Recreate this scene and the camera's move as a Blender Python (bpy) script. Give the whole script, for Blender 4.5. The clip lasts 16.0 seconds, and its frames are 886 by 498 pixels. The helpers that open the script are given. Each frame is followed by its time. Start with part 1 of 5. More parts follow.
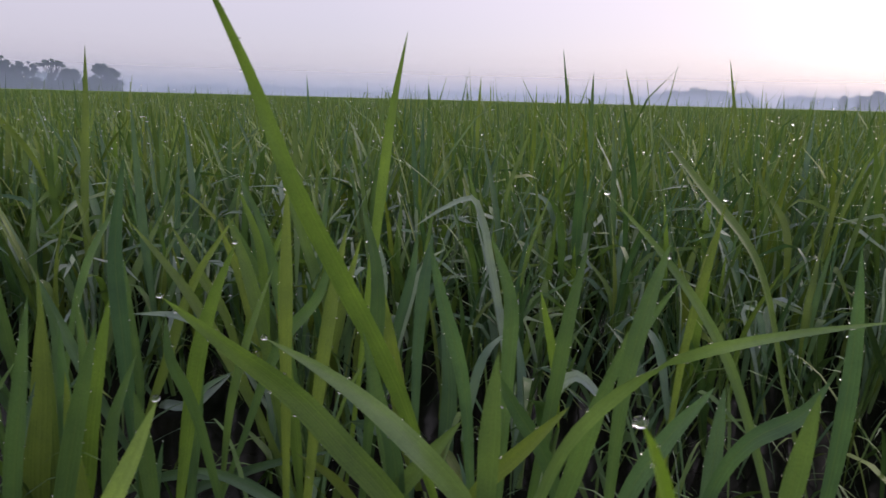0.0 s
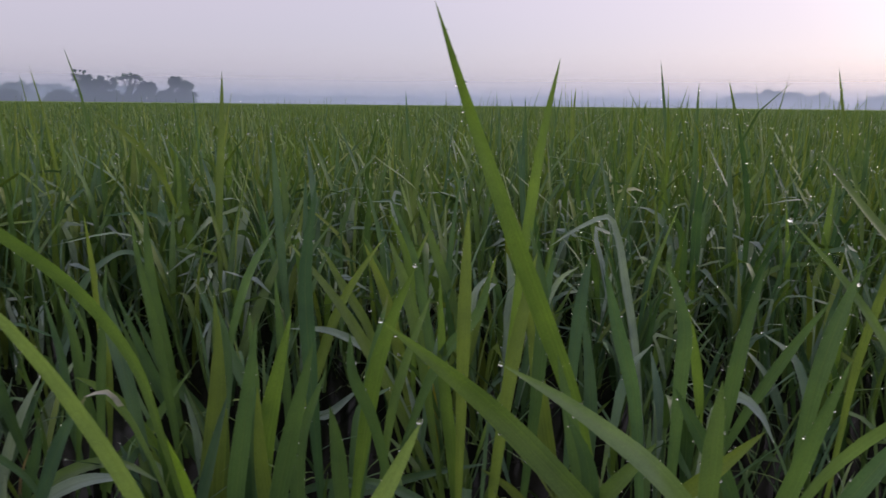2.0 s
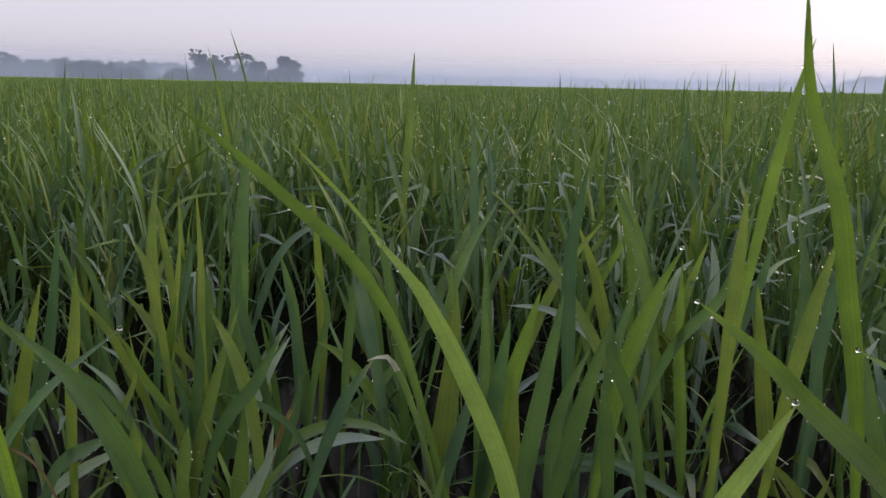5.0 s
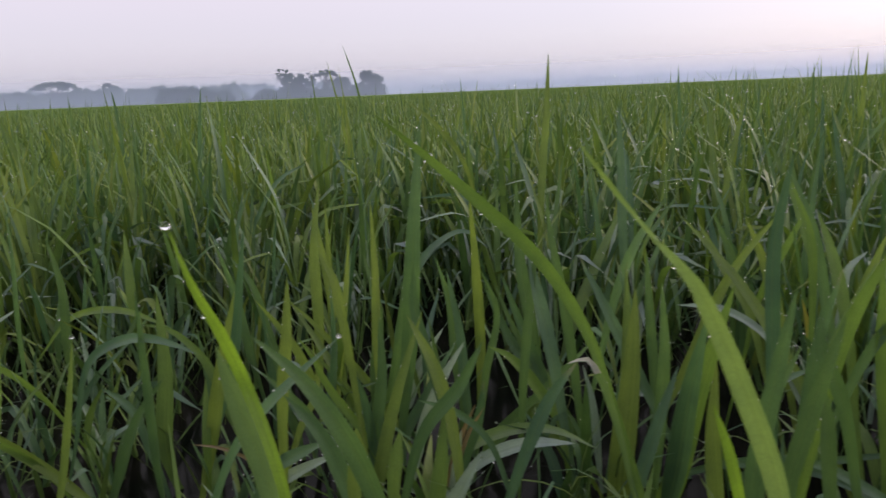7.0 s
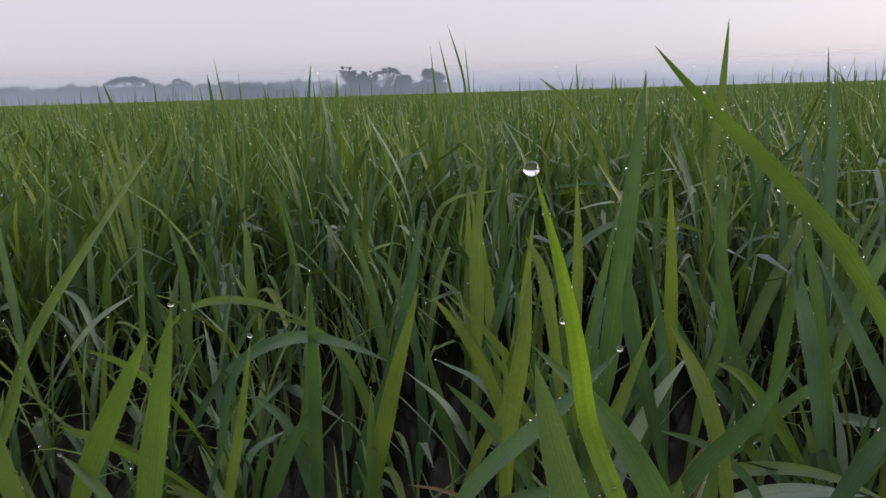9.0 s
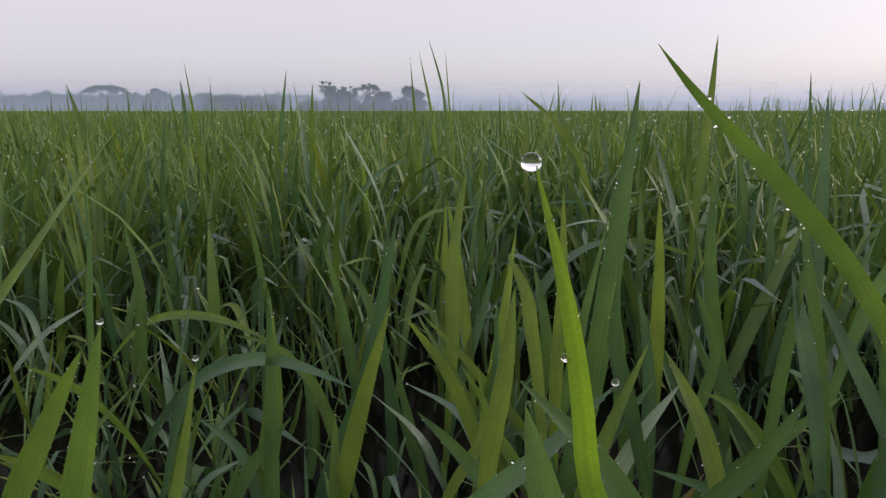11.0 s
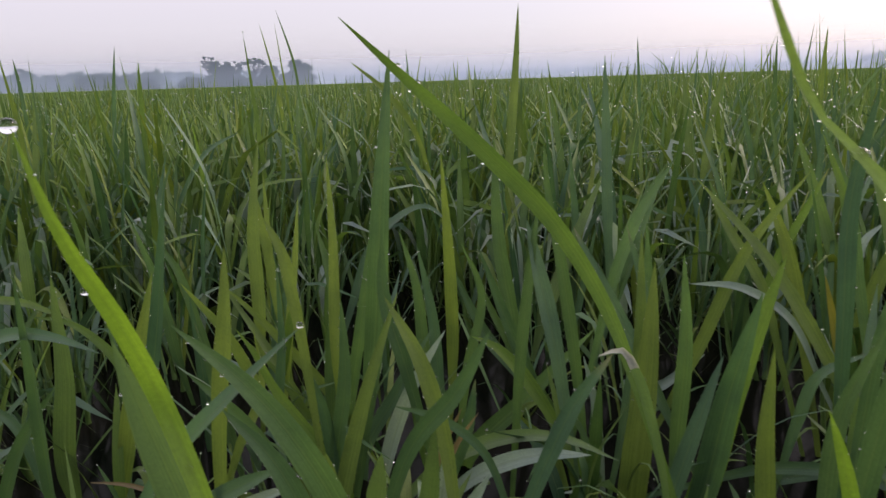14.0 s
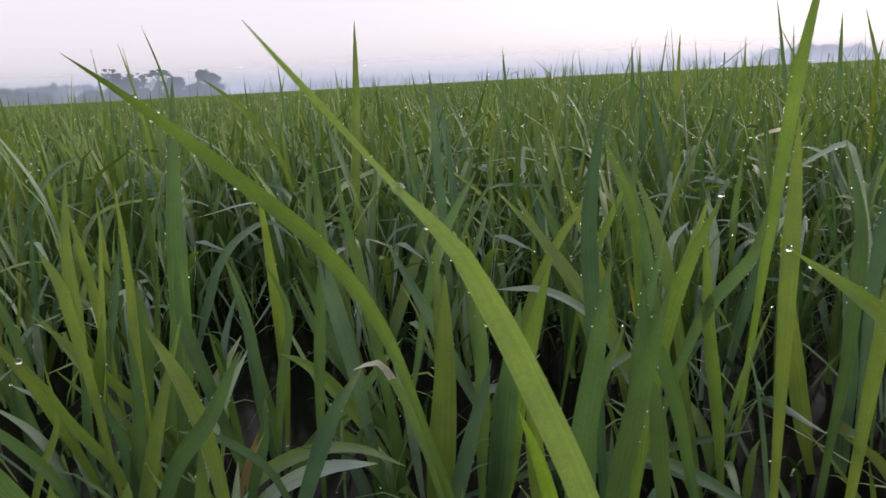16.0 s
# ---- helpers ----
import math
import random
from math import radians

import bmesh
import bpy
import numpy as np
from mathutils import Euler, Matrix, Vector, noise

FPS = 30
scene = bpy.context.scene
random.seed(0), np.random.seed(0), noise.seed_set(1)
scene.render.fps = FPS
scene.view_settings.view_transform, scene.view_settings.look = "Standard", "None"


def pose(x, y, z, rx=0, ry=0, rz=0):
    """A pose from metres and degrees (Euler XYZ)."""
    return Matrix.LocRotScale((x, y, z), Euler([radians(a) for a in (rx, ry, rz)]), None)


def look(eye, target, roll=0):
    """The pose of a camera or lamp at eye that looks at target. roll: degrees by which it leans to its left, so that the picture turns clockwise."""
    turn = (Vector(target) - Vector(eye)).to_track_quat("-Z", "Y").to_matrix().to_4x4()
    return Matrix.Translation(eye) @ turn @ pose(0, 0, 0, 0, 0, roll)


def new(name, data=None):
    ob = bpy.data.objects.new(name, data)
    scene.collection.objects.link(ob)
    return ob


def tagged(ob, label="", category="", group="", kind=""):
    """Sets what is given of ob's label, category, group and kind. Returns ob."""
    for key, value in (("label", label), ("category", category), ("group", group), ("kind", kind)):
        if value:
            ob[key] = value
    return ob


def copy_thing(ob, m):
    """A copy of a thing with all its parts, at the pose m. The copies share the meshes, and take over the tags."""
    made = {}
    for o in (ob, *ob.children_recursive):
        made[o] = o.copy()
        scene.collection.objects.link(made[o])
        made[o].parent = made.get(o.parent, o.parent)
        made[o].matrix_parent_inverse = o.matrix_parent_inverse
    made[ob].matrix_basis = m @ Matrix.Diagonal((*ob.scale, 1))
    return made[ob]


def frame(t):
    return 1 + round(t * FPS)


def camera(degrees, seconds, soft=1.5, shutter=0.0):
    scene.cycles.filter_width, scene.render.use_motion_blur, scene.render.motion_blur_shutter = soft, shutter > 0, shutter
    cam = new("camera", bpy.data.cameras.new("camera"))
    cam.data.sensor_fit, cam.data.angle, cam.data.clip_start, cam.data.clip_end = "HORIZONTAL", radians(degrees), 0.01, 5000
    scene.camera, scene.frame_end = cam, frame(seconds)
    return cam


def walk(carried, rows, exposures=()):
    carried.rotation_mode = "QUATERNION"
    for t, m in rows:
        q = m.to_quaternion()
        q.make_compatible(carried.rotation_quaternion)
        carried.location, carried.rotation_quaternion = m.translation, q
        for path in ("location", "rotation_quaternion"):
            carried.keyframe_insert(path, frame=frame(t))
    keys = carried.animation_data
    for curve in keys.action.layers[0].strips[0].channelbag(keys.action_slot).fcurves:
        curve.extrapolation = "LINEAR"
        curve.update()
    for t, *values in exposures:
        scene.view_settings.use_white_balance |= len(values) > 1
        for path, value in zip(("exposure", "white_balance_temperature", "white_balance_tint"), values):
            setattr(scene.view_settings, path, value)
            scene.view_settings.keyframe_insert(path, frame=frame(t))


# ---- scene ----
cam = camera(61.3, 16.0, soft=1.35, shutter=0.4)
PATH = [
    (0, (0.002, 0.0, 0.36), (-0.033, 1.961, -0.032), 1.5),
    (0.5, (-0.02, -0.007, 0.365), (-0.116, 1.954, -0.021), 1.0),
    (1, (-0.036, -0.014, 0.374), (-0.167, 1.946, 0.001), 0.9),
    (1.5, (-0.055, -0.016, 0.374), (-0.18, 1.946, 0.007), 1.4),
    (2, (-0.076, -0.024, 0.375), (-0.281, 1.929, -0.003), 0.6),
    (2.5, (-0.097, -0.033, 0.376), (-0.36, 1.909, -0.022), 0.4),
    (3, (-0.121, -0.043, 0.376), (-0.464, 1.883, -0.037), 0.0),
    (3.5, (-0.143, -0.048, 0.371), (-0.524, 1.868, -0.057), 0.1),
    (4, (-0.165, -0.054, 0.37), (-0.57, 1.857, -0.058), 0.2),
    (4.2, (-0.173, -0.054, 0.369), (-0.587, 1.853, -0.067), 0.4),
    (6.3, (-0.229, -0.062, 0.38), (-0.794, 1.814, -0.022), -0.7),
    (6.5, (-0.235, -0.065, 0.374), (-0.824, 1.8, -0.044), -1.6),
    (7, (-0.275, -0.074, 0.37), (-0.951, 1.763, -0.041), -2.4),
    (7.5, (-0.323, -0.068, 0.359), (-1.065, 1.748, -0.032), -2.7),
    (8, (-0.378, -0.058, 0.361), (-1.202, 1.73, 0.005), -0.5),
    (8.5, (-0.416, -0.037, 0.361), (-1.25, 1.747, 0.011), 0.6),
    (9, (-0.434, -0.003, 0.339), (-1.25, 1.776, -0.07), -1.7),
    (9.5, (-0.444, 0.02, 0.334), (-1.215, 1.83, -0.023), -0.6),
    (9.7, (-0.455, 0.024, 0.329), (-1.227, 1.836, -0.019), 0.1),
    (12, (-0.446, 0.037, 0.332), (-1.191, 1.854, -0.043), -0.2),
    (12.5, (-0.442, 0.026, 0.337), (-1.167, 1.852, -0.034), -0.1),
    (13, (-0.425, 0.028, 0.329), (-1.092, 1.869, -0.074), -0.7),
    (13.5, (-0.387, 0.039, 0.329), (-0.918, 1.927, -0.063), -0.7),
    (14, (-0.35, 0.034, 0.327), (-0.852, 1.919, -0.113), -1.7),
    (14.5, (-0.324, 0.037, 0.323), (-0.772, 1.932, -0.133), -1.7),
    (15, (-0.302, 0.033, 0.329), (-0.684, 1.943, -0.125), -2.7),
    (15.5, (-0.273, 0.041, 0.333), (-0.619, 1.96, -0.111), -2.9),
    (16, (-0.254, 0.04, 0.334), (-0.549, 1.97, -0.1), -3.1),
]
EXPOSURES = [(0.0, -0.16, 6360, 20), (1.0, -0.24, 6320, 20), (2.0, -0.31, 6370, 20), (3.0, -0.1, 6540, 17), (4.0, 0.06, 6540, 17), (6.5, 0.01, 6580, 17), (7.5, 0.18, 6590, 18), (8.5, 0.01, 6640, 17),
             (9.0, -0.04, 6690, 15), (9.5, 0.04, 6670, 13), (12.0, -0.05, 6690, 14), (12.5, 0.04, 6680, 15), (13.5, 0.05, 6680, 16), (14.0, 0.14, 6690, 16), (14.5, 0.32, 6760, 16), (16.0, 0.3, 6760, 16)]
walk(cam, [(t, look(eye, target, roll)) for t, eye, target, roll in PATH], EXPOSURES)


# ---- world and sun ----
def nodes_of(tree, kind, **values):
    node = tree.nodes.new(kind)
    for key, value in values.items():
        node.inputs[key].default_value = value
    return node


def ramp(tree, stops):
    node = tree.nodes.new("ShaderNodeValToRGB")
    while len(node.color_ramp.elements) < len(stops):
        node.color_ramp.elements.new(0.5)
    for element, (place, colour) in zip(node.color_ramp.elements, stops):
        element.position, element.color = place, (*colour, 1)
    return node


WATER = -0.03   # the water's surface
SUN_AZ, SUN_EL = 50.0, 24.0   # degrees clockwise from +y, and above the horizon
world = bpy.data.worlds.new("misty_dawn")
scene.world = world
world.use_nodes = True
wt = world.node_tree
wt.nodes.clear()
sky = wt.nodes.new("ShaderNodeTexSky")
sky.sky_type, sky.sun_disc = "NISHITA", False
sky.sun_elevation, sky.sun_rotation = radians(SUN_EL), radians(SUN_AZ)
sky.air_density, sky.dust_density, sky.ozone_density = 1.0, 1.5, 2.5
coord = wt.nodes.new("ShaderNodeTexCoord")
split = wt.nodes.new("ShaderNodeSeparateXYZ")
wt.links.new(coord.outputs["Generated"], split.inputs[0])
# the mist veil: bluish at the horizon, lilac higher up
veil = ramp(wt, [(0.0, (0.63, 0.612, 0.725)), (0.05, (0.685, 0.642, 0.742)), (0.15, (0.81, 0.72, 0.785)), (0.28, (1.32, 1.22, 1.25)), (0.5, (1.40, 1.34, 1.36)), (0.75, (0.72, 0.73, 0.80)), (1.0, (0.28, 0.31, 0.38))])
veil.color_ramp.interpolation = "EASE"
wt.links.new(split.outputs["Z"], veil.inputs[0])
# the warm side of the sky, where the sun stands behind the mist
toward = wt.nodes.new("ShaderNodeVectorMath")
toward.operation = "DOT_PRODUCT"
toward.inputs[1].default_value = (math.sin(radians(SUN_AZ)) * math.cos(radians(27)), math.cos(radians(SUN_AZ)) * math.cos(radians(27)), math.sin(radians(27)))
wt.links.new(coord.outputs["Generated"], toward.inputs[0])
glow = ramp(wt, [(0.0, (0, 0, 0)), (0.5, (0.0, 0.0, 0.0)), (0.8, (0.16, 0.10, 0.08)), (0.93, (0.40, 0.28, 0.23)), (1.0, (1.5, 1.1, 0.9))])
wt.links.new(toward.outputs["Value"], glow.inputs[0])
both = nodes_of(wt, "ShaderNodeMix")
both.data_type, both.blend_type = "RGBA", "ADD"
both.inputs[0].default_value = 1.0
wt.links.new(veil.outputs[0], both.inputs[6])
wt.links.new(glow.outputs[0], both.inputs[7])
mist_light = nodes_of(wt, "ShaderNodeBackground", Strength=0.78)
wt.links.new(both.outputs[2], mist_light.inputs["Color"])
sky_light = nodes_of(wt, "ShaderNodeBackground", Strength=0.05)
wt.links.new(sky.outputs[0], sky_light.inputs["Color"])
total = wt.nodes.new("ShaderNodeAddShader")
wt.links.new(mist_light.outputs[0], total.inputs[0])
wt.links.new(sky_light.outputs[0], total.inputs[1])
world_out = wt.nodes.new("ShaderNodeOutputWorld")
wt.links.new(total.outputs[0], world_out.inputs["Surface"])

sun_data = bpy.data.lights.new("sun", "SUN")
sun_data.energy, sun_data.angle, sun_data.color = 1.6, radians(30), (1.0, 0.89, 0.82)
sun = new("sun", sun_data)
sun.matrix_world = look((60 * math.sin(radians(SUN_AZ)), 60 * math.cos(radians(SUN_AZ)), 60 * math.tan(radians(SUN_EL))), (0, 0, 0))


# ---- materials ----
def material(name):
    m = bpy.data.materials.new(name)
    m.use_nodes = True
    m.node_tree.nodes.clear()
    return m, m.node_tree


def finish(t, shader):
    out = t.nodes.new("ShaderNodeOutputMaterial")
    t.links.new(shader.outputs[0], out.inputs["Surface"])


def leaf_material(name, stops, by_island, clear=0.18, tip=0.05, rough=0.40, shine=0.45):
    """A grass leaf: colour by leaf, lengthwise veins, a paler midrib, some dried tips, light through the blade."""
    m, t = material(name)
    if by_island:
        chance = t.nodes.new("ShaderNodeNewGeometry").outputs["Random Per Island"]
    else:
        chance = t.nodes.new("ShaderNodeObjectInfo").outputs["Random"]
    base = ramp(t, stops)
    t.links.new(chance, base.inputs[0])
    uv = t.nodes.new("ShaderNodeUVMap")
    uv.uv_map = "leaf"
    place = t.nodes.new("ShaderNodeTexCoord")
    # patches along the blade
    patch = nodes_of(t, "ShaderNodeTexNoise", Scale=26.0, Detail=3.0)
    t.links.new(place.outputs["Object"], patch.inputs["Vector"])
    patch_ramp = ramp(t, [(0.3, (0.72, 0.76, 0.82)), (0.7, (1.18, 1.17, 0.98))])
    t.links.new(patch.outputs["Fac"], patch_ramp.inputs[0])
    tone = nodes_of(t, "ShaderNodeMix")
    tone.data_type, tone.blend_type = "RGBA", "MULTIPLY"
    tone.inputs[0].default_value = 1.0
    t.links.new(base.outputs[0], tone.inputs[6])
    t.links.new(patch_ramp.outputs[0], tone.inputs[7])
    # veins
    stretch = nodes_of(t, "ShaderNodeMapping", Scale=(17.0, 1.0, 1.0))
    t.links.new(uv.outputs[0], stretch.inputs["Vector"])
    vein = nodes_of(t, "ShaderNodeTexNoise", Scale=1.0, Detail=2.0)
    t.links.new(stretch.outputs[0], vein.inputs["Vector"])
    vein_ramp = ramp(t, [(0.3, (0.78, 0.81, 0.79)), (0.7, (1.15, 1.14, 1.12))])
    t.links.new(vein.outputs["Fac"], vein_ramp.inputs[0])
    veined = nodes_of(t, "ShaderNodeMix")
    veined.data_type, veined.blend_type = "RGBA", "MULTIPLY"
    veined.inputs[0].default_value = 1.0
    t.links.new(tone.outputs[2], veined.inputs[6])
    t.links.new(vein_ramp.outputs[0], veined.inputs[7])
    film = nodes_of(t, "ShaderNodeTexNoise", Scale=700.0, Detail=3.0, Roughness=0.65)
    t.links.new(place.outputs["Object"], film.inputs["Vector"])
    film_ramp = ramp(t, [(0.32, (0.88, 0.89, 0.89)), (0.68, (1.11, 1.10, 1.09))])
    t.links.new(film.outputs["Fac"], film_ramp.inputs[0])
    filmed = nodes_of(t, "ShaderNodeMix")
    filmed.data_type, filmed.blend_type = "RGBA", "MULTIPLY"
    filmed.inputs[0].default_value = 1.0
    t.links.new(veined.outputs[2], filmed.inputs[6])
    t.links.new(film_ramp.outputs[0], filmed.inputs[7])
    gloss = nodes_of(t, "ShaderNodeMapRange")
    gloss.inputs["From Min"].default_value, gloss.inputs["From Max"].default_value = 0.3, 0.7
    gloss.inputs["To Min"].default_value, gloss.inputs["To Max"].default_value = rough - 0.03, rough + 0.15
    t.links.new(film.outputs["Fac"], gloss.inputs["Value"])
    sep = t.nodes.new("ShaderNodeSeparateXYZ")
    t.links.new(uv.outputs[0], sep.inputs[0])
    rib = ramp(t, [(0.44, (0, 0, 0)), (0.5, (0.26, 0.26, 0.26)), (0.56, (0, 0, 0))])
    t.links.new(sep.outputs["X"], rib.inputs[0])
    ribbed = nodes_of(t, "ShaderNodeMix")
    ribbed.data_type = "RGBA"
    t.links.new(rib.outputs[0], ribbed.inputs[0])
    t.links.new(filmed.outputs[2], ribbed.inputs[6])
    ribbed.inputs[7].default_value = (0.15, 0.21, 0.07, 1)
    # dried tips
    dry_along = ramp(t, [(0.93, (0, 0, 0)), (1.0, (0.8, 0.8, 0.8))])
    t.links.new(sep.outputs["Y"], dry_along.inputs[0])
    dry_few = ramp(t, [(1.0 - tip - 0.02, (0, 0, 0)), (1.0 - tip + 0.05, (0.8, 0.8, 0.8))])
    scramble = nodes_of(t, "ShaderNodeMath")
    scramble.operation = "MULTIPLY"
    scramble.inputs[1].default_value = 7.31
    t.links.new(chance, scramble.inputs[0])
    wrap = nodes_of(t, "ShaderNodeMath")
    wrap.operation = "FRACT"
    t.links.new(scramble.outputs[0], wrap.inputs[0])
    t.links.new(wrap.outputs[0], dry_few.inputs[0])
    dry = nodes_of(t, "ShaderNodeMath")
    dry.operation = "MULTIPLY"
    t.links.new(dry_along.outputs[0], dry.inputs[0])
    t.links.new(dry_few.outputs[0], dry.inputs[1])
    dried = nodes_of(t, "ShaderNodeMix")
    dried.data_type = "RGBA"
    t.links.new(dry.outputs[0], dried.inputs[0])
    t.links.new(ribbed.outputs[2], dried.inputs[6])
    dried.inputs[7].default_value = (0.26, 0.22, 0.12, 1)
    # surface
    bump = nodes_of(t, "ShaderNodeBump", Strength=0.35, Distance=0.0004)
    t.links.new(vein.outputs["Fac"], bump.inputs["Height"])
    skin = nodes_of(t, "ShaderNodeBsdfPrincipled", Roughness=rough)
    skin.inputs["Specular IOR Level"].default_value = shine
    t.links.new(dried.outputs[2], skin.inputs["Base Color"])
    t.links.new(bump.outputs[0], skin.inputs["Normal"])
    t.links.new(gloss.outputs[0], skin.inputs["Roughness"])
    passed = nodes_of(t, "ShaderNodeMix")
    passed.data_type, passed.blend_type = "RGBA", "MULTIPLY"
    passed.inputs[0].default_value = 1.0
    t.links.new(dried.outputs[2], passed.inputs[6])
    passed.inputs[7].default_value = (1.45, 1.55, 0.75, 1)
    glow_through = t.nodes.new("ShaderNodeBsdfTranslucent")
    t.links.new(passed.outputs[2], glow_through.inputs["Color"])
    mix = nodes_of(t, "ShaderNodeMixShader", Fac=clear)
    t.links.new(skin.outputs[0], mix.inputs[1])
    t.links.new(glow_through.outputs[0], mix.inputs[2])
    finish(t, mix)
    return m


def plain_material(name, low, high, scale, rough=0.8, metal=0.0, bump=0.0):
    m, t = material(name)
    place = t.nodes.new("ShaderNodeTexCoord")
    grain = nodes_of(t, "ShaderNodeTexNoise", Scale=scale, Detail=5.0)
    t.links.new(place.outputs["Object"], grain.inputs["Vector"])
    tone = ramp(t, [(0.3, low), (0.7, high)])
    t.links.new(grain.outputs["Fac"], tone.inputs[0])
    skin = nodes_of(t, "ShaderNodeBsdfPrincipled", Roughness=rough, Metallic=metal)
    t.links.new(tone.outputs[0], skin.inputs["Base Color"])
    if bump:
        relief = nodes_of(t, "ShaderNodeBump", Strength=bump, Distance=0.01)
        t.links.new(grain.outputs["Fac"], relief.inputs["Height"])
        t.links.new(relief.outputs[0], skin.inputs["Normal"])
    finish(t, skin)
    return m


GREENS = [(0.0, (0.075, 0.141, 0.070)), (0.25, (0.088, 0.158, 0.054)), (0.55, (0.112, 0.182, 0.046)), (0.85, (0.138, 0.203, 0.042)), (1.0, (0.169, 0.218, 0.042))]
DEEPER = [(0.0, (0.053, 0.113, 0.064)), (0.25, (0.060, 0.124, 0.050)), (0.55, (0.081, 0.147, 0.043)), (0.85, (0.108, 0.168, 0.038)), (1.0, (0.139, 0.185, 0.038))]   # greener and darker than GREENS: shade low in the crop is put in
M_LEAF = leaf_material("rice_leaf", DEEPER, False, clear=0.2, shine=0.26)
M_FIELD = leaf_material("rice_field_leaf", GREENS, True, clear=0.2, rough=0.5, shine=0.26)
# leaves low between the plants, their shade put into a darker material
M_LOW_SHADED = leaf_material("shaded_low_rice_leaf", DEEPER, True, clear=0.08, rough=0.5, shine=0.3)
M_BRIGHT = leaf_material("young_rice_leaf", [(0.0, (0.104, 0.174, 0.048)), (1.0, (0.117, 0.188, 0.048))], False, clear=0.38, shine=0.25)
M_DEEP = leaf_material("deep_green_rice_leaf", [(0.0, (0.052, 0.113, 0.059)), (1.0, (0.085, 0.152, 0.048))], False, clear=0.22, rough=0.46, shine=0.4)
M_YOUNG = leaf_material("yellow_green_rice_leaf", [(0.0, (0.15, 0.25, 0.036)), (1.0, (0.17, 0.27, 0.04))], False, clear=0.5)
M_NEAR = leaf_material("broad_rice_leaf", [(0.0, (0.072, 0.142, 0.076)), (0.35, (0.089, 0.158, 0.060)), (0.65, (0.122, 0.180, 0.053)), (1.0, (0.147, 0.203, 0.048))], False, clear=0.3, rough=0.46, shine=0.4)
M_BLUE = leaf_material("dewy_rice_leaf", [(0.0, (0.063, 0.128, 0.078)), (1.0, (0.092, 0.163, 0.097))], False, clear=0.2, rough=0.42, shine=0.55)
M_DRY = leaf_material("withered_leaf", [(0.0, (0.10, 0.14, 0.04)), (1.0, (0.12, 0.15, 0.045))], False, clear=0.3, tip=0.5)
M_PALE = leaf_material("pale_rice_leaf", [(0.0, (0.11, 0.18, 0.075)), (1.0, (0.14, 0.215, 0.09))], False, clear=0.3, rough=0.4, shine=0.8)
# lit copy of the leaf: its brightness is put into the base colour
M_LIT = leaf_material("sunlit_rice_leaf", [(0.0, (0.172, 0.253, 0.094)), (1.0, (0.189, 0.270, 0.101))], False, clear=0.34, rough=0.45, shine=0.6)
# sky sheen on dewy blades, put into a pale base colour; also whitish curls
M_SILVER = leaf_material("dewy_leaf_sky_sheen", [(0.0, (0.20, 0.27, 0.25)), (1.0, (0.27, 0.34, 0.33))], False, clear=0.2, rough=0.42, shine=0.9)
M_YELLOW = leaf_material("yellowed_rice_leaf", [(0.0, (0.24, 0.22, 0.04)), (1.0, (0.28, 0.25, 0.05))], False, clear=0.3, tip=0.0)
M_WITHER = leaf_material("withered_leaf_tip", [(0.0, (0.48, 0.45, 0.43)), (1.0, (0.60, 0.57, 0.55))], False, clear=0.2, tip=0.0)
M_BROWN = leaf_material("brown_dead_leaf", [(0.0, (0.16, 0.11, 0.06)), (1.0, (0.24, 0.17, 0.10))], False, clear=0.2, tip=0.0)
M_STEM = plain_material("rice_stem", (0.07, 0.14, 0.03), (0.12, 0.20, 0.05), 60, 0.5)
M_CANOPY = plain_material("far_rice", (0.05, 0.115, 0.018), (0.10, 0.18, 0.03), 1.2, 0.8, bump=1.0)
M_TREE = leaf_material("tree_foliage", [(0.0, (0.03, 0.06, 0.03)), (1.0, (0.06, 0.10, 0.045))], True, clear=0.25, tip=0.0, rough=0.6)
M_BARK = plain_material("bark", (0.06, 0.05, 0.045), (0.13, 0.11, 0.09), 3, 0.9)

M_DEW, _t = material("dew")
_b = nodes_of(_t, "ShaderNodeBsdfPrincipled", Roughness=0.02, IOR=1.33)
_b.inputs["Transmission Weight"].default_value = 1.0
_b.inputs["Base Color"].default_value = (1, 1, 1, 1)
finish(_t, _b)

M_WATER, _t = material("paddy_water")
_b = nodes_of(_t, "ShaderNodeBsdfPrincipled", Roughness=0.12, IOR=1.33)
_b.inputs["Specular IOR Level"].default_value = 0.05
_p = _t.nodes.new("ShaderNodeTexCoord")
_n = nodes_of(_t, "ShaderNodeTexNoise", Scale=9.0, Detail=6.0)
_t.links.new(_p.outputs["Object"], _n.inputs["Vector"])
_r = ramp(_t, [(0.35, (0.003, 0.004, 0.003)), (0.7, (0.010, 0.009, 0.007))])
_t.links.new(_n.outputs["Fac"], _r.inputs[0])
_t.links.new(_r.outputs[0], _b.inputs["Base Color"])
_n2 = nodes_of(_t, "ShaderNodeTexNoise", Scale=22.0, Detail=2.0)
_t.links.new(_p.outputs["Object"], _n2.inputs["Vector"])
_u = nodes_of(_t, "ShaderNodeBump", Strength=0.05, Distance=0.01)
_t.links.new(_n2.outputs["Fac"], _u.inputs["Height"])
_t.links.new(_u.outputs[0], _b.inputs["Normal"])
finish(_t, _b)


